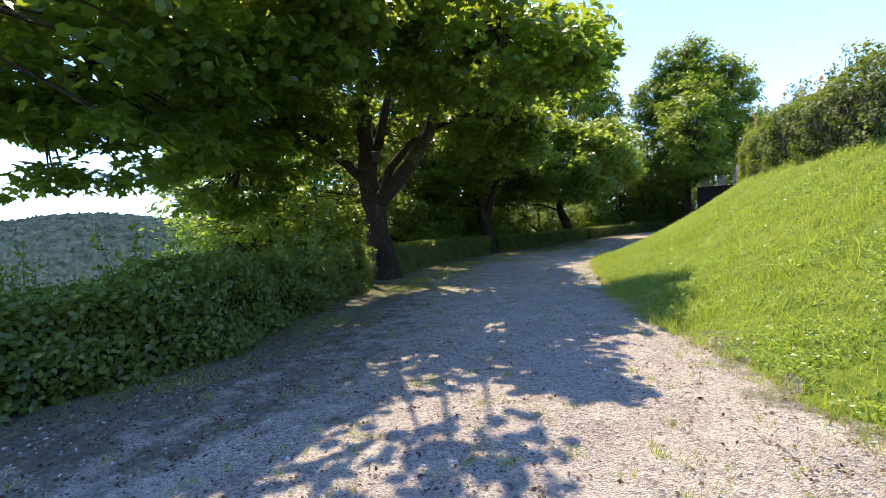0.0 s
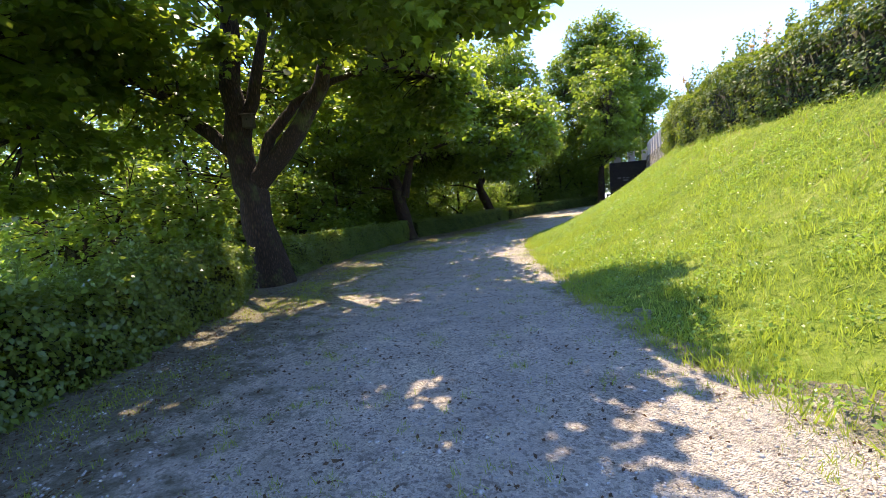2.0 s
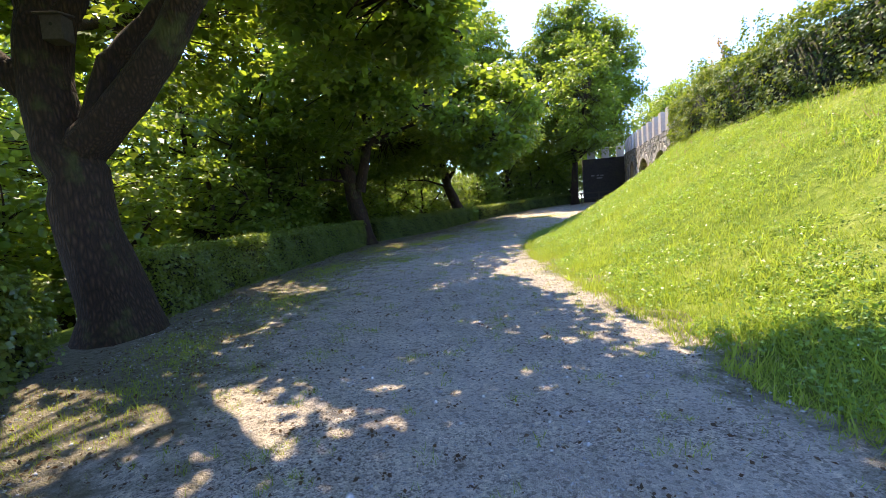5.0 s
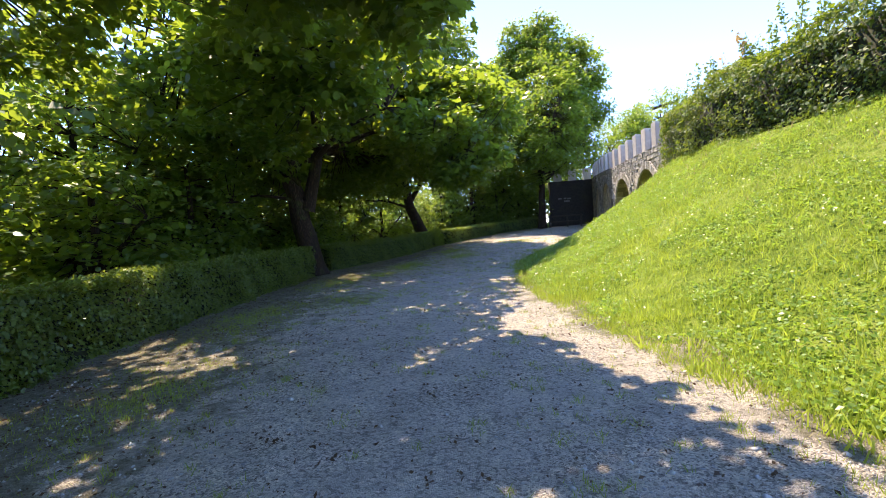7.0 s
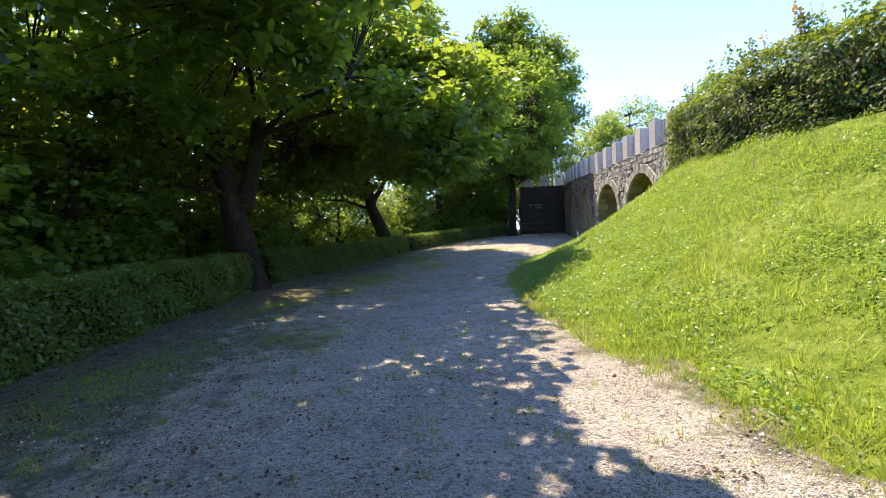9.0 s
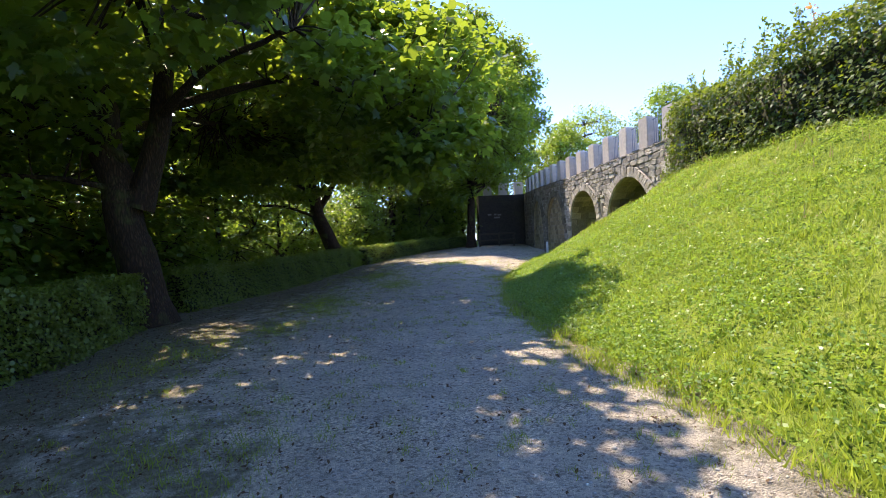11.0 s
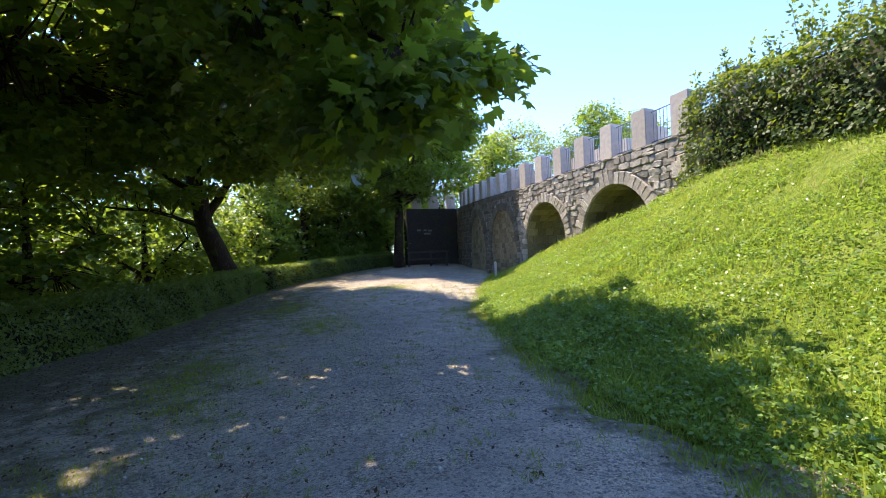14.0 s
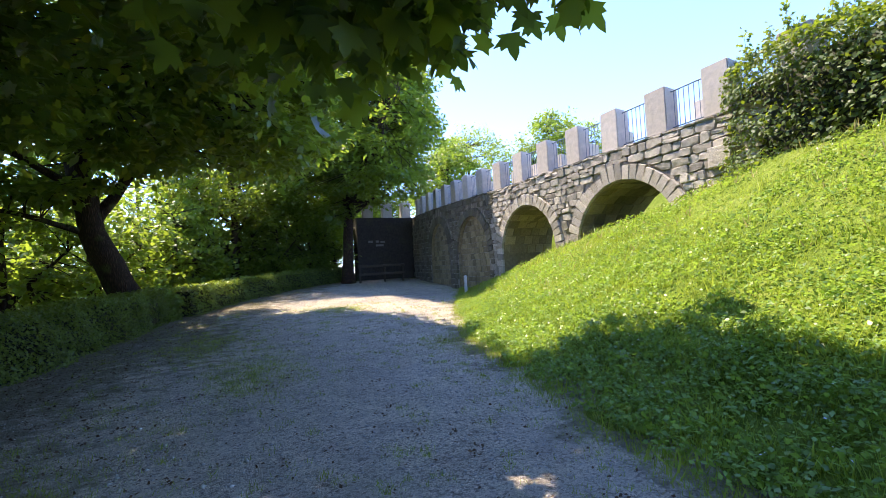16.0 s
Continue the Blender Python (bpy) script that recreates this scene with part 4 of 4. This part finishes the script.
# steel railings between the merlons
for a, b in zip(MY[:-1], MY[1:]):
    y0, y1 = a + 0.29, b - 0.29
    x, z = float(wx((a + b) / 2)) + 0.23, float(wtop((a + b) / 2))
    rail = new("railing")
    rail.location = (x, (y0 + y1) / 2, z)
    L = (y1 - y0) / 2
    for name, h in (("top_rail", 0.93), ("bottom_rail", 0.1)):
        bm = bmesh.new()
        bar(bm, (0, -L - 0.01, h), (0, L + 0.01, h), 0.016)
        part(name, bm, STEEL, rail)
    bm = bmesh.new()
    bar(bm, (0, 0, 0.1), (0, 0, 0.93), 0.008)
    one = part("bar", bm, STEEL, rail)
    one.location = (0, -L + 0.07, 0)
    for k in range(1, 7):
        o = new("bar", one.data)
        o.parent = rail
        o.location = (0, -L + 0.07 + k * (2 * L - 0.14) / 6, 0)
    tagged(rail, "blue-grey steel bar railing between concrete merlons", "railing", "parapet railings")


# stones of the wall
def cells(y0, y1, z0, z1, seed):
    """Roughly coursed rubble: (y, z, outline round it), cut back round the arches."""
    r = np.random.default_rng(seed)
    out = []
    z = z0
    while z < z1 - 0.06:
        h = min(float(r.uniform(0.15, 0.29)), z1 - z)
        y = y0 + float(r.uniform(-0.3, 0))
        while y < y1:
            w = float(r.uniform(0.18, 0.56)) * (0.6 + h * 1.6)
            split = [(z, h)] if h < 0.21 or r.random() < 0.7 else [(z, h * 0.48), (z + h * 0.48, h * 0.52)]
            for zz, hh in split:
                cy, cz = y + w / 2, zz + hh / 2
                j = r.normal(size=(4, 2)) * np.array([0.018, 0.014])
                g = 0.004
                poly = [(-w / 2 + g + j[0, 0], -hh / 2 + g + j[0, 1]), (w / 2 - g + j[1, 0], -hh / 2 + g + j[1, 1]), (w / 2 - g + j[2, 0], hh / 2 - g + j[2, 1]), (-w / 2 + g + j[3, 0], hh / 2 - g + j[3, 1])]
                for c, R, s in ARCADE:
                    vy, vz = cy - c, max(cz - s, 0)
                    dist = math.hypot(vy, vz)
                    edge = 0.42 if cz > s or (c, R, s) in ARCHES else 0.03
                    if dist < R + edge + 0.03:
                        poly = []
                        break
                    if dist < R + 1.2:
                        a, b, lim = -vy / dist, -vz / dist, dist - R - edge
                        nxt = []
                        for i in range(len(poly)):
                            p, q = poly[i], poly[(i + 1) % len(poly)]
                            fp, fq = a * p[0] + b * p[1] - lim, a * q[0] + b * q[1] - lim
                            if fp <= 0:
                                nxt.append(p)
                            if fp * fq < 0:
                                t = fp / (fp - fq)
                                nxt.append((p[0] + t * (q[0] - p[0]), p[1] + t * (q[1] - p[1])))
                        poly = nxt
                if len(poly) >= 3:
                    out.append((cy, cz, poly))
            y += w
        z += h
    return out


def cell_stone(poly, proud, r):
    """A stone from its outline in (y, z): base ring, shoulder, smaller face."""
    if len(poly) < 9:               # knock the corners off
        soft = []
        for k, p in enumerate(poly):
            q = poly[(k + 1) % len(poly)]
            soft += [(p[0] * 0.85 + q[0] * 0.15, p[1] * 0.85 + q[1] * 0.15), (p[0] * 0.15 + q[0] * 0.85, p[1] * 0.15 + q[1] * 0.85)]
        poly = soft
    n = len(poly)
    V, F = [], []
    for x, k in ((0.05, 1.0), (-0.012 - proud * 0.55, 0.98), (-0.012 - proud, 0.86)):
        for y, z in poly:
            V.append((x + (r.normal() * 0.008 if x < 0 else 0), y * k, z * k))
    for lvl in (0, 1):
        for k in range(n):
            F.append((lvl * n + k, lvl * n + (k + 1) % n, (lvl + 1) * n + (k + 1) % n, (lvl + 1) * n + k))
    return V, F, tuple(2 * n + k for k in range(n))


srng = np.random.default_rng(3)
made = 0
bmr = bmesh.new()
for cy, cz, poly in cells(28.4, 51.2, 0.0, 4.29, 5):
    if cz < float(tab(HIGH, np.array([cy]))[0]) - 0.5 and cy < 41:
        continue
    up = (float(wtop(cy)) - 4.3) * cz / 4.3
    V, F, cap = cell_stone(poly, float(srng.uniform(0.012, 0.05)), srng)
    m = pose(float(wx(cy)) - 0.004, cy, cz + up, 0, 0, -math.degrees(math.atan(0.0122 * max(0, cy - 37))))
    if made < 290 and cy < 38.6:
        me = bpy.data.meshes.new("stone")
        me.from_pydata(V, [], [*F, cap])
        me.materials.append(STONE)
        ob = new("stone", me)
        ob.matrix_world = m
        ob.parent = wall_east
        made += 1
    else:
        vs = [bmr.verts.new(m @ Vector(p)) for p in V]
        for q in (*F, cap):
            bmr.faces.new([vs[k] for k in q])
tagged(part("rubble_courses", bmr, SHADED_OLD_STONE, wall_east, "weathered mossy stone courses, colour darkened further for tree shade"), kind="stuff")
# arch rings of cut stones
def cut_stone():
    bm = bmesh.new()
    bmesh.ops.create_cube(bm, size=1, matrix=Matrix.Diagonal((0.12, 1, 1, 1)))
    bmesh.ops.bevel(bm, geom=[e for e in bm.edges if all(v.co.x < 0 for v in e.verts)], offset=0.035, segments=1, affect="EDGES")
    me = bpy.data.meshes.new("voussoir")
    bm.to_mesh(me)
    bm.free()
    me.materials.append(STONE)
    return me


CUT = cut_stone()
# ring stones of the blind arches, same weathered and shade-darkened colour
CUT_OLD_SHADED = CUT.copy()
CUT_OLD_SHADED.materials.clear()
CUT_OLD_SHADED.materials.append(SHADED_OLD_STONE)
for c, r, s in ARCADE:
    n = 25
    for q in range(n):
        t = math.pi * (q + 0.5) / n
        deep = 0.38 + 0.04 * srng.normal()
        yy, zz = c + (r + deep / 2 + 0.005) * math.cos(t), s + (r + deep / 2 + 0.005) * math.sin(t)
        ob = new("voussoir", CUT if (c, r, s) in ARCHES else CUT_OLD_SHADED)
        ob.matrix_world = pose(float(wx(yy)) - 0.015 + srng.normal() * 0.006, yy, zz, math.degrees(t) + srng.normal() * 1.2) @ Matrix.Diagonal((1, deep, math.pi * (r + 0.16) / n - 0.014, 1))
        ob.parent = wall_east
    for side in (-1, 1) if (c, r, s) in ARCHES else ():
        z = s - 0.01
        while z > 0.3:
            h = float(srng.uniform(0.2, 0.34))
            wide = float(srng.uniform(0.3, 0.42))
            ob = new("jamb_stone", CUT)
            ob.matrix_world = pose(float(wx(c)) - 0.015, c + side * (r + wide / 2), z - h / 2) @ Matrix.Diagonal((1, wide, h - 0.018, 1))
            ob.parent = wall_east
            z -= h

# lining of the vaults, course by course
LINING = CUT.copy()
LINING.materials.clear()
LINING.materials.append(VAULT)
for c, r, s in ARCHES:
    for q in range(15):
        t = math.pi * (q + 0.5) / 15
        out, tan = Vector((0, math.cos(t), math.sin(t))), Vector((0, math.sin(t), -math.cos(t)))
        cuts = [0.02] + [THICK * (k + 0.25 * srng.uniform(-1, 1) + (q % 2) * 0.4) / 6 for k in range(1, 6)] + [THICK - 0.02]
        for d0, d1 in zip(cuts[:-1], cuts[1:]):
            ob = new("lining_stone", LINING)
            m = Matrix((out, (1, 0, 0), tan)).transposed().to_4x4()
            at = Vector((float(wx(c)) + (d0 + d1) / 2, c, s)) + out * (r + 0.028 + srng.uniform(0, 0.012))
            ob.matrix_world = Matrix.Translation(at) @ m @ Matrix.Diagonal((1, d1 - d0 - 0.015, math.pi * r / 15 - 0.015, 1))
            ob.parent = wall_east
# coursed blocks that close the blind arches
bmp = bmesh.new()
for c, r, s in BLIND:
    z, row = 0.5, 0
    while z < s + r:
        h = float(srng.uniform(0.2, 0.3))
        y = c - r - float(srng.uniform(0, 0.3))
        while y < c + r:
            w = float(srng.uniform(0.28, 0.6))
            y0, y1 = max(y, c - r), min(y + w, c + r)
            far = max(abs(y0 - c), abs(y1 - c))
            if y1 - y0 > 0.1 and (z + h < s or math.hypot(far, z + h - s) < r + 0.12):
                m = pose(float(wx((y0 + y1) / 2)) + RECESS - 0.005 + float(srng.uniform(0, 0.02)), (y0 + y1) / 2, z + h / 2, 0, 0, -math.degrees(math.atan(0.0122 * max(0, c - 37)))) @ Matrix.Diagonal((0.7, y1 - y0 - 0.02, h - 0.02, 1))
                made_v = bmesh.ops.create_cube(bmp, size=1, matrix=m @ Matrix.Diagonal((0.1, 1, 1, 1)))["verts"]
                for vtx in made_v:
                    vtx.co += Vector((float(srng.normal()) * 0.006, 0, 0))
            y += w
        z += h
tagged(part("blocked_arch_stones", bmp, VAULT, wall_east, "mossy tan blocks closing the blind arches"), kind="stuff")
ob = new("quoin", CUT)
ob.matrix_world = pose(float(wx(29.3)) - 0.06, 29.3, 3.42) @ Matrix.Diagonal((1, 0.5, 0.42, 1))
ob.parent = wall_east
ob["label"] = "large pale dressed block"

# marker post, railing and faded lettering by the end wall
PZ0 = float(rise(np.array([39.9]))[0])
post = new("marker_post")
post.location = (1.75, 40.0, PZ0 + 0.12)
bm = bmesh.new()
bmesh.ops.create_cube(bm, size=1, matrix=pose(0, 0, 0.28) @ Matrix.Diagonal((0.1, 0.1, 0.72, 1)))
bmesh.ops.bevel(bm, geom=bm.edges[:], offset=0.012, segments=2, affect="EDGES")
part("shaft", bm, WHITE, post)
bm = bmesh.new()
bmesh.ops.create_cone(bm, cap_ends=True, segments=4, radius1=0.085, radius2=0.0, depth=0.07, matrix=pose(0, 0, 0.673, 0, 0, 45))
part("cap", bm, WHITE, post)
tagged(post, "short white-painted post at the foot of the wall", "post")
fence = new("rail_fence")
FZ = float(rise(np.array([49.6]))[0]) + 0.01
fence.location = (0.3, 49.6, FZ)
for x in (-0.75, 0.75, 1.9):
    bm = bmesh.new()
    bmesh.ops.create_cube(bm, size=1, matrix=pose(x, 0, 0.52) @ Matrix.Diagonal((0.12, 0.12, 1.1, 1)))
    bmesh.ops.bevel(bm, geom=bm.edges[:], offset=0.015, segments=1, affect="EDGES")
    part("post", bm, OLD_TIMBER, fence)
for z in (0.5, 0.98):
    bm = bmesh.new()
    bmesh.ops.create_cube(bm, size=1, matrix=pose(0.57, -0.09, z) @ Matrix.Diagonal((2.9, 0.06, 0.13, 1)))
    bmesh.ops.bevel(bm, geom=bm.edges[:], offset=0.012, segments=1, affect="EDGES")
    part("rail", bm, OLD_TIMBER, fence)
tagged(fence, "weathered two-rail timber fence before the end wall", "fence")
for k, (x, z, w) in enumerate([(0.75, 3.25, 0.3), (1.2, 3.25, 0.22), (1.55, 3.22, 0.3), (1.35, 3.0, 0.5)]):
    bm = bmesh.new()
    bmesh.ops.create_cube(bm, size=1, matrix=pose(x, 51.494, z) @ Matrix.Diagonal((w, 0.01, 0.13, 1)))
    part("faded_mark", bm, FADED, end_wall, "faded pale painted mark")

# nest box on the forked maple
box = new("nest_box")
box.location = (-8.98, 11.5, 3.95)
box.rotation_euler = (0, 0, radians(20))
for name, mtx, mat in (("body", pose(0, 0, 0) @ Matrix.Diagonal((0.24, 0.22, 0.3, 1)), OLD_TIMBER), ("roof", pose(0, -0.03, 0.17, 12) @ Matrix.Diagonal((0.3, 0.32, 0.025, 1)), OLD_TIMBER)):
    bm = bmesh.new()
    bmesh.ops.create_cube(bm, size=1, matrix=mtx)
    bmesh.ops.bevel(bm, geom=bm.edges[:], offset=0.008, segments=1, affect="EDGES")
    part(name, bm, mat, box)
bm = bmesh.new()
bar(bm, (0, -0.09, 0.03), (0, -0.114, 0.03), 0.022, 12)
part("entrance_rim", bm, DARK_GREEN, box)
tagged(box, "small weathered wooden nest box on a maple stem", "nest box")

# ---- grass and small growth ----


def scatter_on(x0, x1, y0, y1, n):
    return rng.uniform(x0, x1, n), rng.uniform(y0, y1, n)


def turf(name, x, y, height, per, mat, label, spread=0.04, lift=0.0, zfun=land):
    z = zfun(x, y)
    n = len(x)
    cx = np.repeat(np.stack([x, y, z + lift], 1), per, axis=0)
    cx[:, :2] += rng.normal(size=(n * per, 2)) * spread
    up = np.array([0, 0, 1.0]) + rng.normal(size=(n * per, 3)) * np.array([0.45, 0.45, 0.05])
    nor = np.cross(up, rng.normal(size=(n * per, 3)))
    hh = np.repeat(height, per) * rng.uniform(0.6, 1.25, n * per)
    shape = BLADE.copy()
    v, f = leaf_cloud(cx, nor, hh, shape, up)
    return tagged(link(name, mesh_np(name, v, [f]), mat), label, "grass", kind="stuff")


gxx, gyy = scatter_on(-4.3, 7.5, 0.5, 42, 220000)
u = (gxx - tab(TOE, gyy)) / (tab(CREST, gyy) - tab(TOE, gyy) + 0.01)
near = np.clip(1.1 - u * 0.7, 0.25, 1)
keep = (u > -0.03) & (u < 1.03) & (rng.random(len(gxx)) < near) & ((gxx < wx(gyy)) | (gyy < 28.5))
gxx, gyy = gxx[keep], gyy[keep]
patchy = 0.75 + 0.45 * ripple(gxx * 0.6, gyy * 0.6) + 0.75 * ripple(gxx * 2.3 + 5, gyy * 2.3) + 1.0 * (rng.random(len(gxx)) < 0.09)
turf("bank_grass", gxx, gyy, 0.08 * np.clip(patchy, 0.1, 3) + 0.03, 3, GRASS, "lush sunlit meadow grass on the bank", 0.05)

# broad-leaved weeds among the grass
wxx, wyy = scatter_on(-4.2, 6.5, 0.5, 42, 430000)
u = (wxx - tab(TOE, wyy)) / (tab(CREST, wyy) - tab(TOE, wyy) + 0.01)
keep = (u > 0.0) & (u < 1.0) & (ripple(wxx * 0.8 + 3, wyy * 0.8) + 0.8 * ripple(wxx * 2.1 + 7, wyy * 2.1) + 0.9 * rng.random(len(wxx)) > 0.5) & ((wxx < wx(wyy)) | (wyy < 28.5))
wxx, wyy = wxx[keep], wyy[keep]
ax, ay = scatter_on(-4.2, 1.2, 20, 34, 120000)
u = (ax - tab(TOE, ay)) / (tab(CREST, ay) - tab(TOE, ay) + 0.01)
keep = (u > 0.02) & (u < 0.75) & (rng.random(len(ax)) < 0.95 - u) & (ripple(ax * 1.7, ay * 1.7) + rng.random(len(ax)) > 0.1)
wxx, wyy = np.concatenate((wxx, ax[keep])), np.concatenate((wyy, ay[keep]))
n = len(wxx)
cen = np.stack([wxx, wyy, land(wxx, wyy) + rng.uniform(0.04, 0.11, n) + 0.07 * np.clip(ripple(wxx * 2.7 + 1, wyy * 2.7), 0, 1)], 1)
v, f = leaf_cloud(cen, np.array([0, 0, 1.0]) + rng.normal(size=(n, 3)) * 0.65, rng.uniform(0.022, 0.058, n) * (1 + 0.3 * np.clip((wyy - 22) / 6, 0, 1)), SIMPLE)
tagged(link("meadow_weeds", mesh_np("meadow_weeds", v, [f]), WEED), "broad-leaved clover and plantain on the bank", "weeds", kind="stuff")
# small white flowers
fx, fy = scatter_on(-3.6, 4.5, 2, 38, 2600)
u = (fx - tab(TOE, fy)) / (tab(CREST, fy) - tab(TOE, fy) + 0.01)
keep = (u > 0.05) & (u < 0.97) & ((fx < wx(fy) - 0.1) | (fy < 28.5))
fx, fy = fx[keep], fy[keep]
n = len(fx)
cen = np.stack([fx, fy, land(fx, fy) + rng.uniform(0.1, 0.18, n)], 1)
v, f = leaf_cloud(cen, np.array([0, 0, 1.0]) + rng.normal(size=(n, 3)) * 0.3, rng.uniform(0.012, 0.024, n), SIMPLE)
tagged(link("meadow_flowers", mesh_np("meadow_flowers", v, [f]), PETAL), "tiny white clover flowers in the grass", "flowers", kind="stuff")


def flat_z(x, y):
    return rise(y) + 0.012 + 0.012 * ripple(x, y)


# tufts along the path's edges and on its worn left strip
tx_, ty_ = scatter_on(-12, 2.5, -1, 50, 200000)
wl = np.clip(1 - (tx_ - tab(FOOT, ty_)) / 2.9, 0, 1)
wr = np.clip(1 - (tab(TOE, ty_) - tx_) / 1.1, 0, 1)
gp = green(tx_, ty_)
mask = ripple(tx_ * 0.9, ty_ * 0.7 + 4) + 0.5 * rng.normal(size=len(tx_))
keep = (tx_ > tab(FOOT, ty_) - 0.2) & (tx_ < tab(TOE, ty_) + 0.15) & (((mask > 0.55) & (rng.random(len(tx_)) < wl * 0.35)) | (rng.random(len(tx_)) < wr ** 1.7 * 0.5) | (rng.random(len(tx_)) < gp))
tx_, ty_ = tx_[keep], ty_[keep]
turf("edge_grass", tx_, ty_, 0.045 + 0.03 * green(tx_, ty_), 4, GRASS, "short worn grass along the path edges", 0.05, 0, flat_z)
# separate little tufts in the gravel
cx_, cy_ = scatter_on(-9, 1.5, 0, 40, 2400)
keep = (cx_ > tab(FOOT, cy_) + 0.5) & (cx_ < tab(TOE, cy_) - 0.1)
cx_, cy_ = cx_[keep], cy_[keep]
k = rng.integers(2, 9, len(cx_))
turf("gravel_tufts", np.repeat(cx_, k) + rng.normal(size=k.sum()) * 0.05, np.repeat(cy_, k) + rng.normal(size=k.sum()) * 0.05, np.full(k.sum(), 0.055), 4, GRASS, "small green tufts growing in the gravel", 0.02, 0, flat_z)
# fallen leaves and crumbs
lx, ly = scatter_on(-11, 2, -1, 46, 90000)
keep = (lx > tab(FOOT, ly)) & (lx < tab(TOE, ly) + 0.3) & (rng.random(len(lx)) < 0.25 + 0.75 * np.clip(1 - (lx - tab(FOOT, ly)) / 4.5, 0, 1))
lx, ly = lx[keep], ly[keep]
kx, ky = scatter_on(-10, 1, -1, 40, 3600)         # little heaps of swept-up crumbs
keep = (kx > tab(FOOT, ky)) & (kx < tab(TOE, ky) - 0.2) & (rng.random(len(kx)) < 0.35 + 0.65 * np.clip(1.2 - (kx - tab(FOOT, ky)) / 4.0, 0, 1))
kx, ky = np.repeat(kx[keep], 7), np.repeat(ky[keep], 7)
lx, ly = np.concatenate((lx, kx + rng.normal(size=len(kx)) * 0.035)), np.concatenate((ly, ky + rng.normal(size=len(ky)) * 0.035))
n = len(lx)
v, f = leaf_cloud(np.stack([lx, ly, flat_z(lx, ly) + 0.012], 1), np.array([0, 0, 1.0]) + rng.normal(size=(n, 3)) * 0.45, rng.uniform(0.012, 0.045, n), SIMPLE)
tagged(link("leaf_litter", mesh_np("leaf_litter", v, [f]), DRY), "dry brown leaf crumbs scattered on the gravel", "leaf litter", kind="stuff")
# loose stones
sx, sy = scatter_on(-9, 1.5, -0.5, 30, 40000)
keep = (sx > tab(FOOT, sy) + 0.3) & (sx < tab(TOE, sy)) & (ripple(sx * 0.7, sy * 0.7) + rng.random(len(sx)) > 0.3)
sx, sy = sx[keep], sy[keep]
n = len(sx)
OCT = np.array([(1, 0, 0), (0, 1, 0), (-1, 0, 0), (0, -1, 0), (0, 0, 0.7), (0, 0, -0.5)])
OF = np.array([(0, 1, 4), (1, 2, 4), (2, 3, 4), (3, 0, 4), (1, 0, 5), (2, 1, 5), (3, 2, 5), (0, 3, 5)])
rad = rng.uniform(0.006, 0.016, n) * (1 + 0.9 * (rng.random(n) < 0.05))
v = np.stack([sx, sy, flat_z(sx, sy) + 0.003], 1)[:, None] + OCT[None] * rad[:, None, None] * rng.uniform(0.6, 1.3, (n, 6, 1))
f = (np.arange(n)[:, None, None] * 6 + OF[None]).reshape(-1, 3)
tagged(link("loose_gravel", mesh_np("loose_gravel", v.reshape(-1, 3), [f]), PEBBLE), "loose pale pebbles on the gravel path", "gravel", kind="stuff")
# canopy of the far woods on the hill, bluish colour in place of haze
ha, hd = np.meshgrid(np.radians(np.linspace(-14, 66, 420) + rng.normal(size=420) * 0.05), 2100 * np.linspace(0.1, 1, 140), indexing="ij")
hx, hy = -hd * np.cos(ha), hd * np.sin(ha)
v = np.stack([hx, hy, land(hx, hy) + 4 + rng.normal(size=hx.shape) * 4.5], -1)
i, j = np.meshgrid(np.arange(419), np.arange(139), indexing="ij")
f = np.stack([i * 140 + j, (i + 1) * 140 + j, (i + 1) * 140 + j + 1, i * 140 + j + 1], -1).reshape(-1, 4)
tagged(link("far_woods", smooth(mesh_np("far_woods", v.reshape(-1, 3), [f])), FAR_HAZE_LEAF), "wooded hill across the valley, haze tinted into its leaf colour", "woods", kind="stuff")

# straw-coloured fringe where the bank meets the gravel, and seed stems on the crest
qx, qy = scatter_on(-4.6, 3, 0, 36, 60000)
edge = np.abs(qx - tab(TOE, qy) - 0.1)
keep = (rng.random(len(qx)) < np.exp(-(edge / 0.28) ** 2) * 0.8)
qx, qy = qx[keep], qy[keep]
turf("dry_grass_fringe", qx, qy, np.full(len(qx), 0.06), 3, STRAW, "straw-coloured dry grass along the path edge", 0.05, 0.004)
qx, qy = scatter_on(-4, 7, 2, 40, 5200)
u = (qx - tab(TOE, qy)) / (tab(CREST, qy) - tab(TOE, qy) + 0.01)
keep = (u > 0.35) & (u < 1.0) & (rng.random(len(qx)) < np.clip(u - 0.3, 0, 1) ** 2 + 0.25 * (qy > 29)) & ((qx < wx(qy) - 0.1) | (qy < 28.5))
qx, qy = qx[keep], qy[keep]
turf("seed_stems", qx, qy, np.full(len(qx), 0.2), 3, STRAW, "thin pale seed stems above the meadow grass", 0.03)
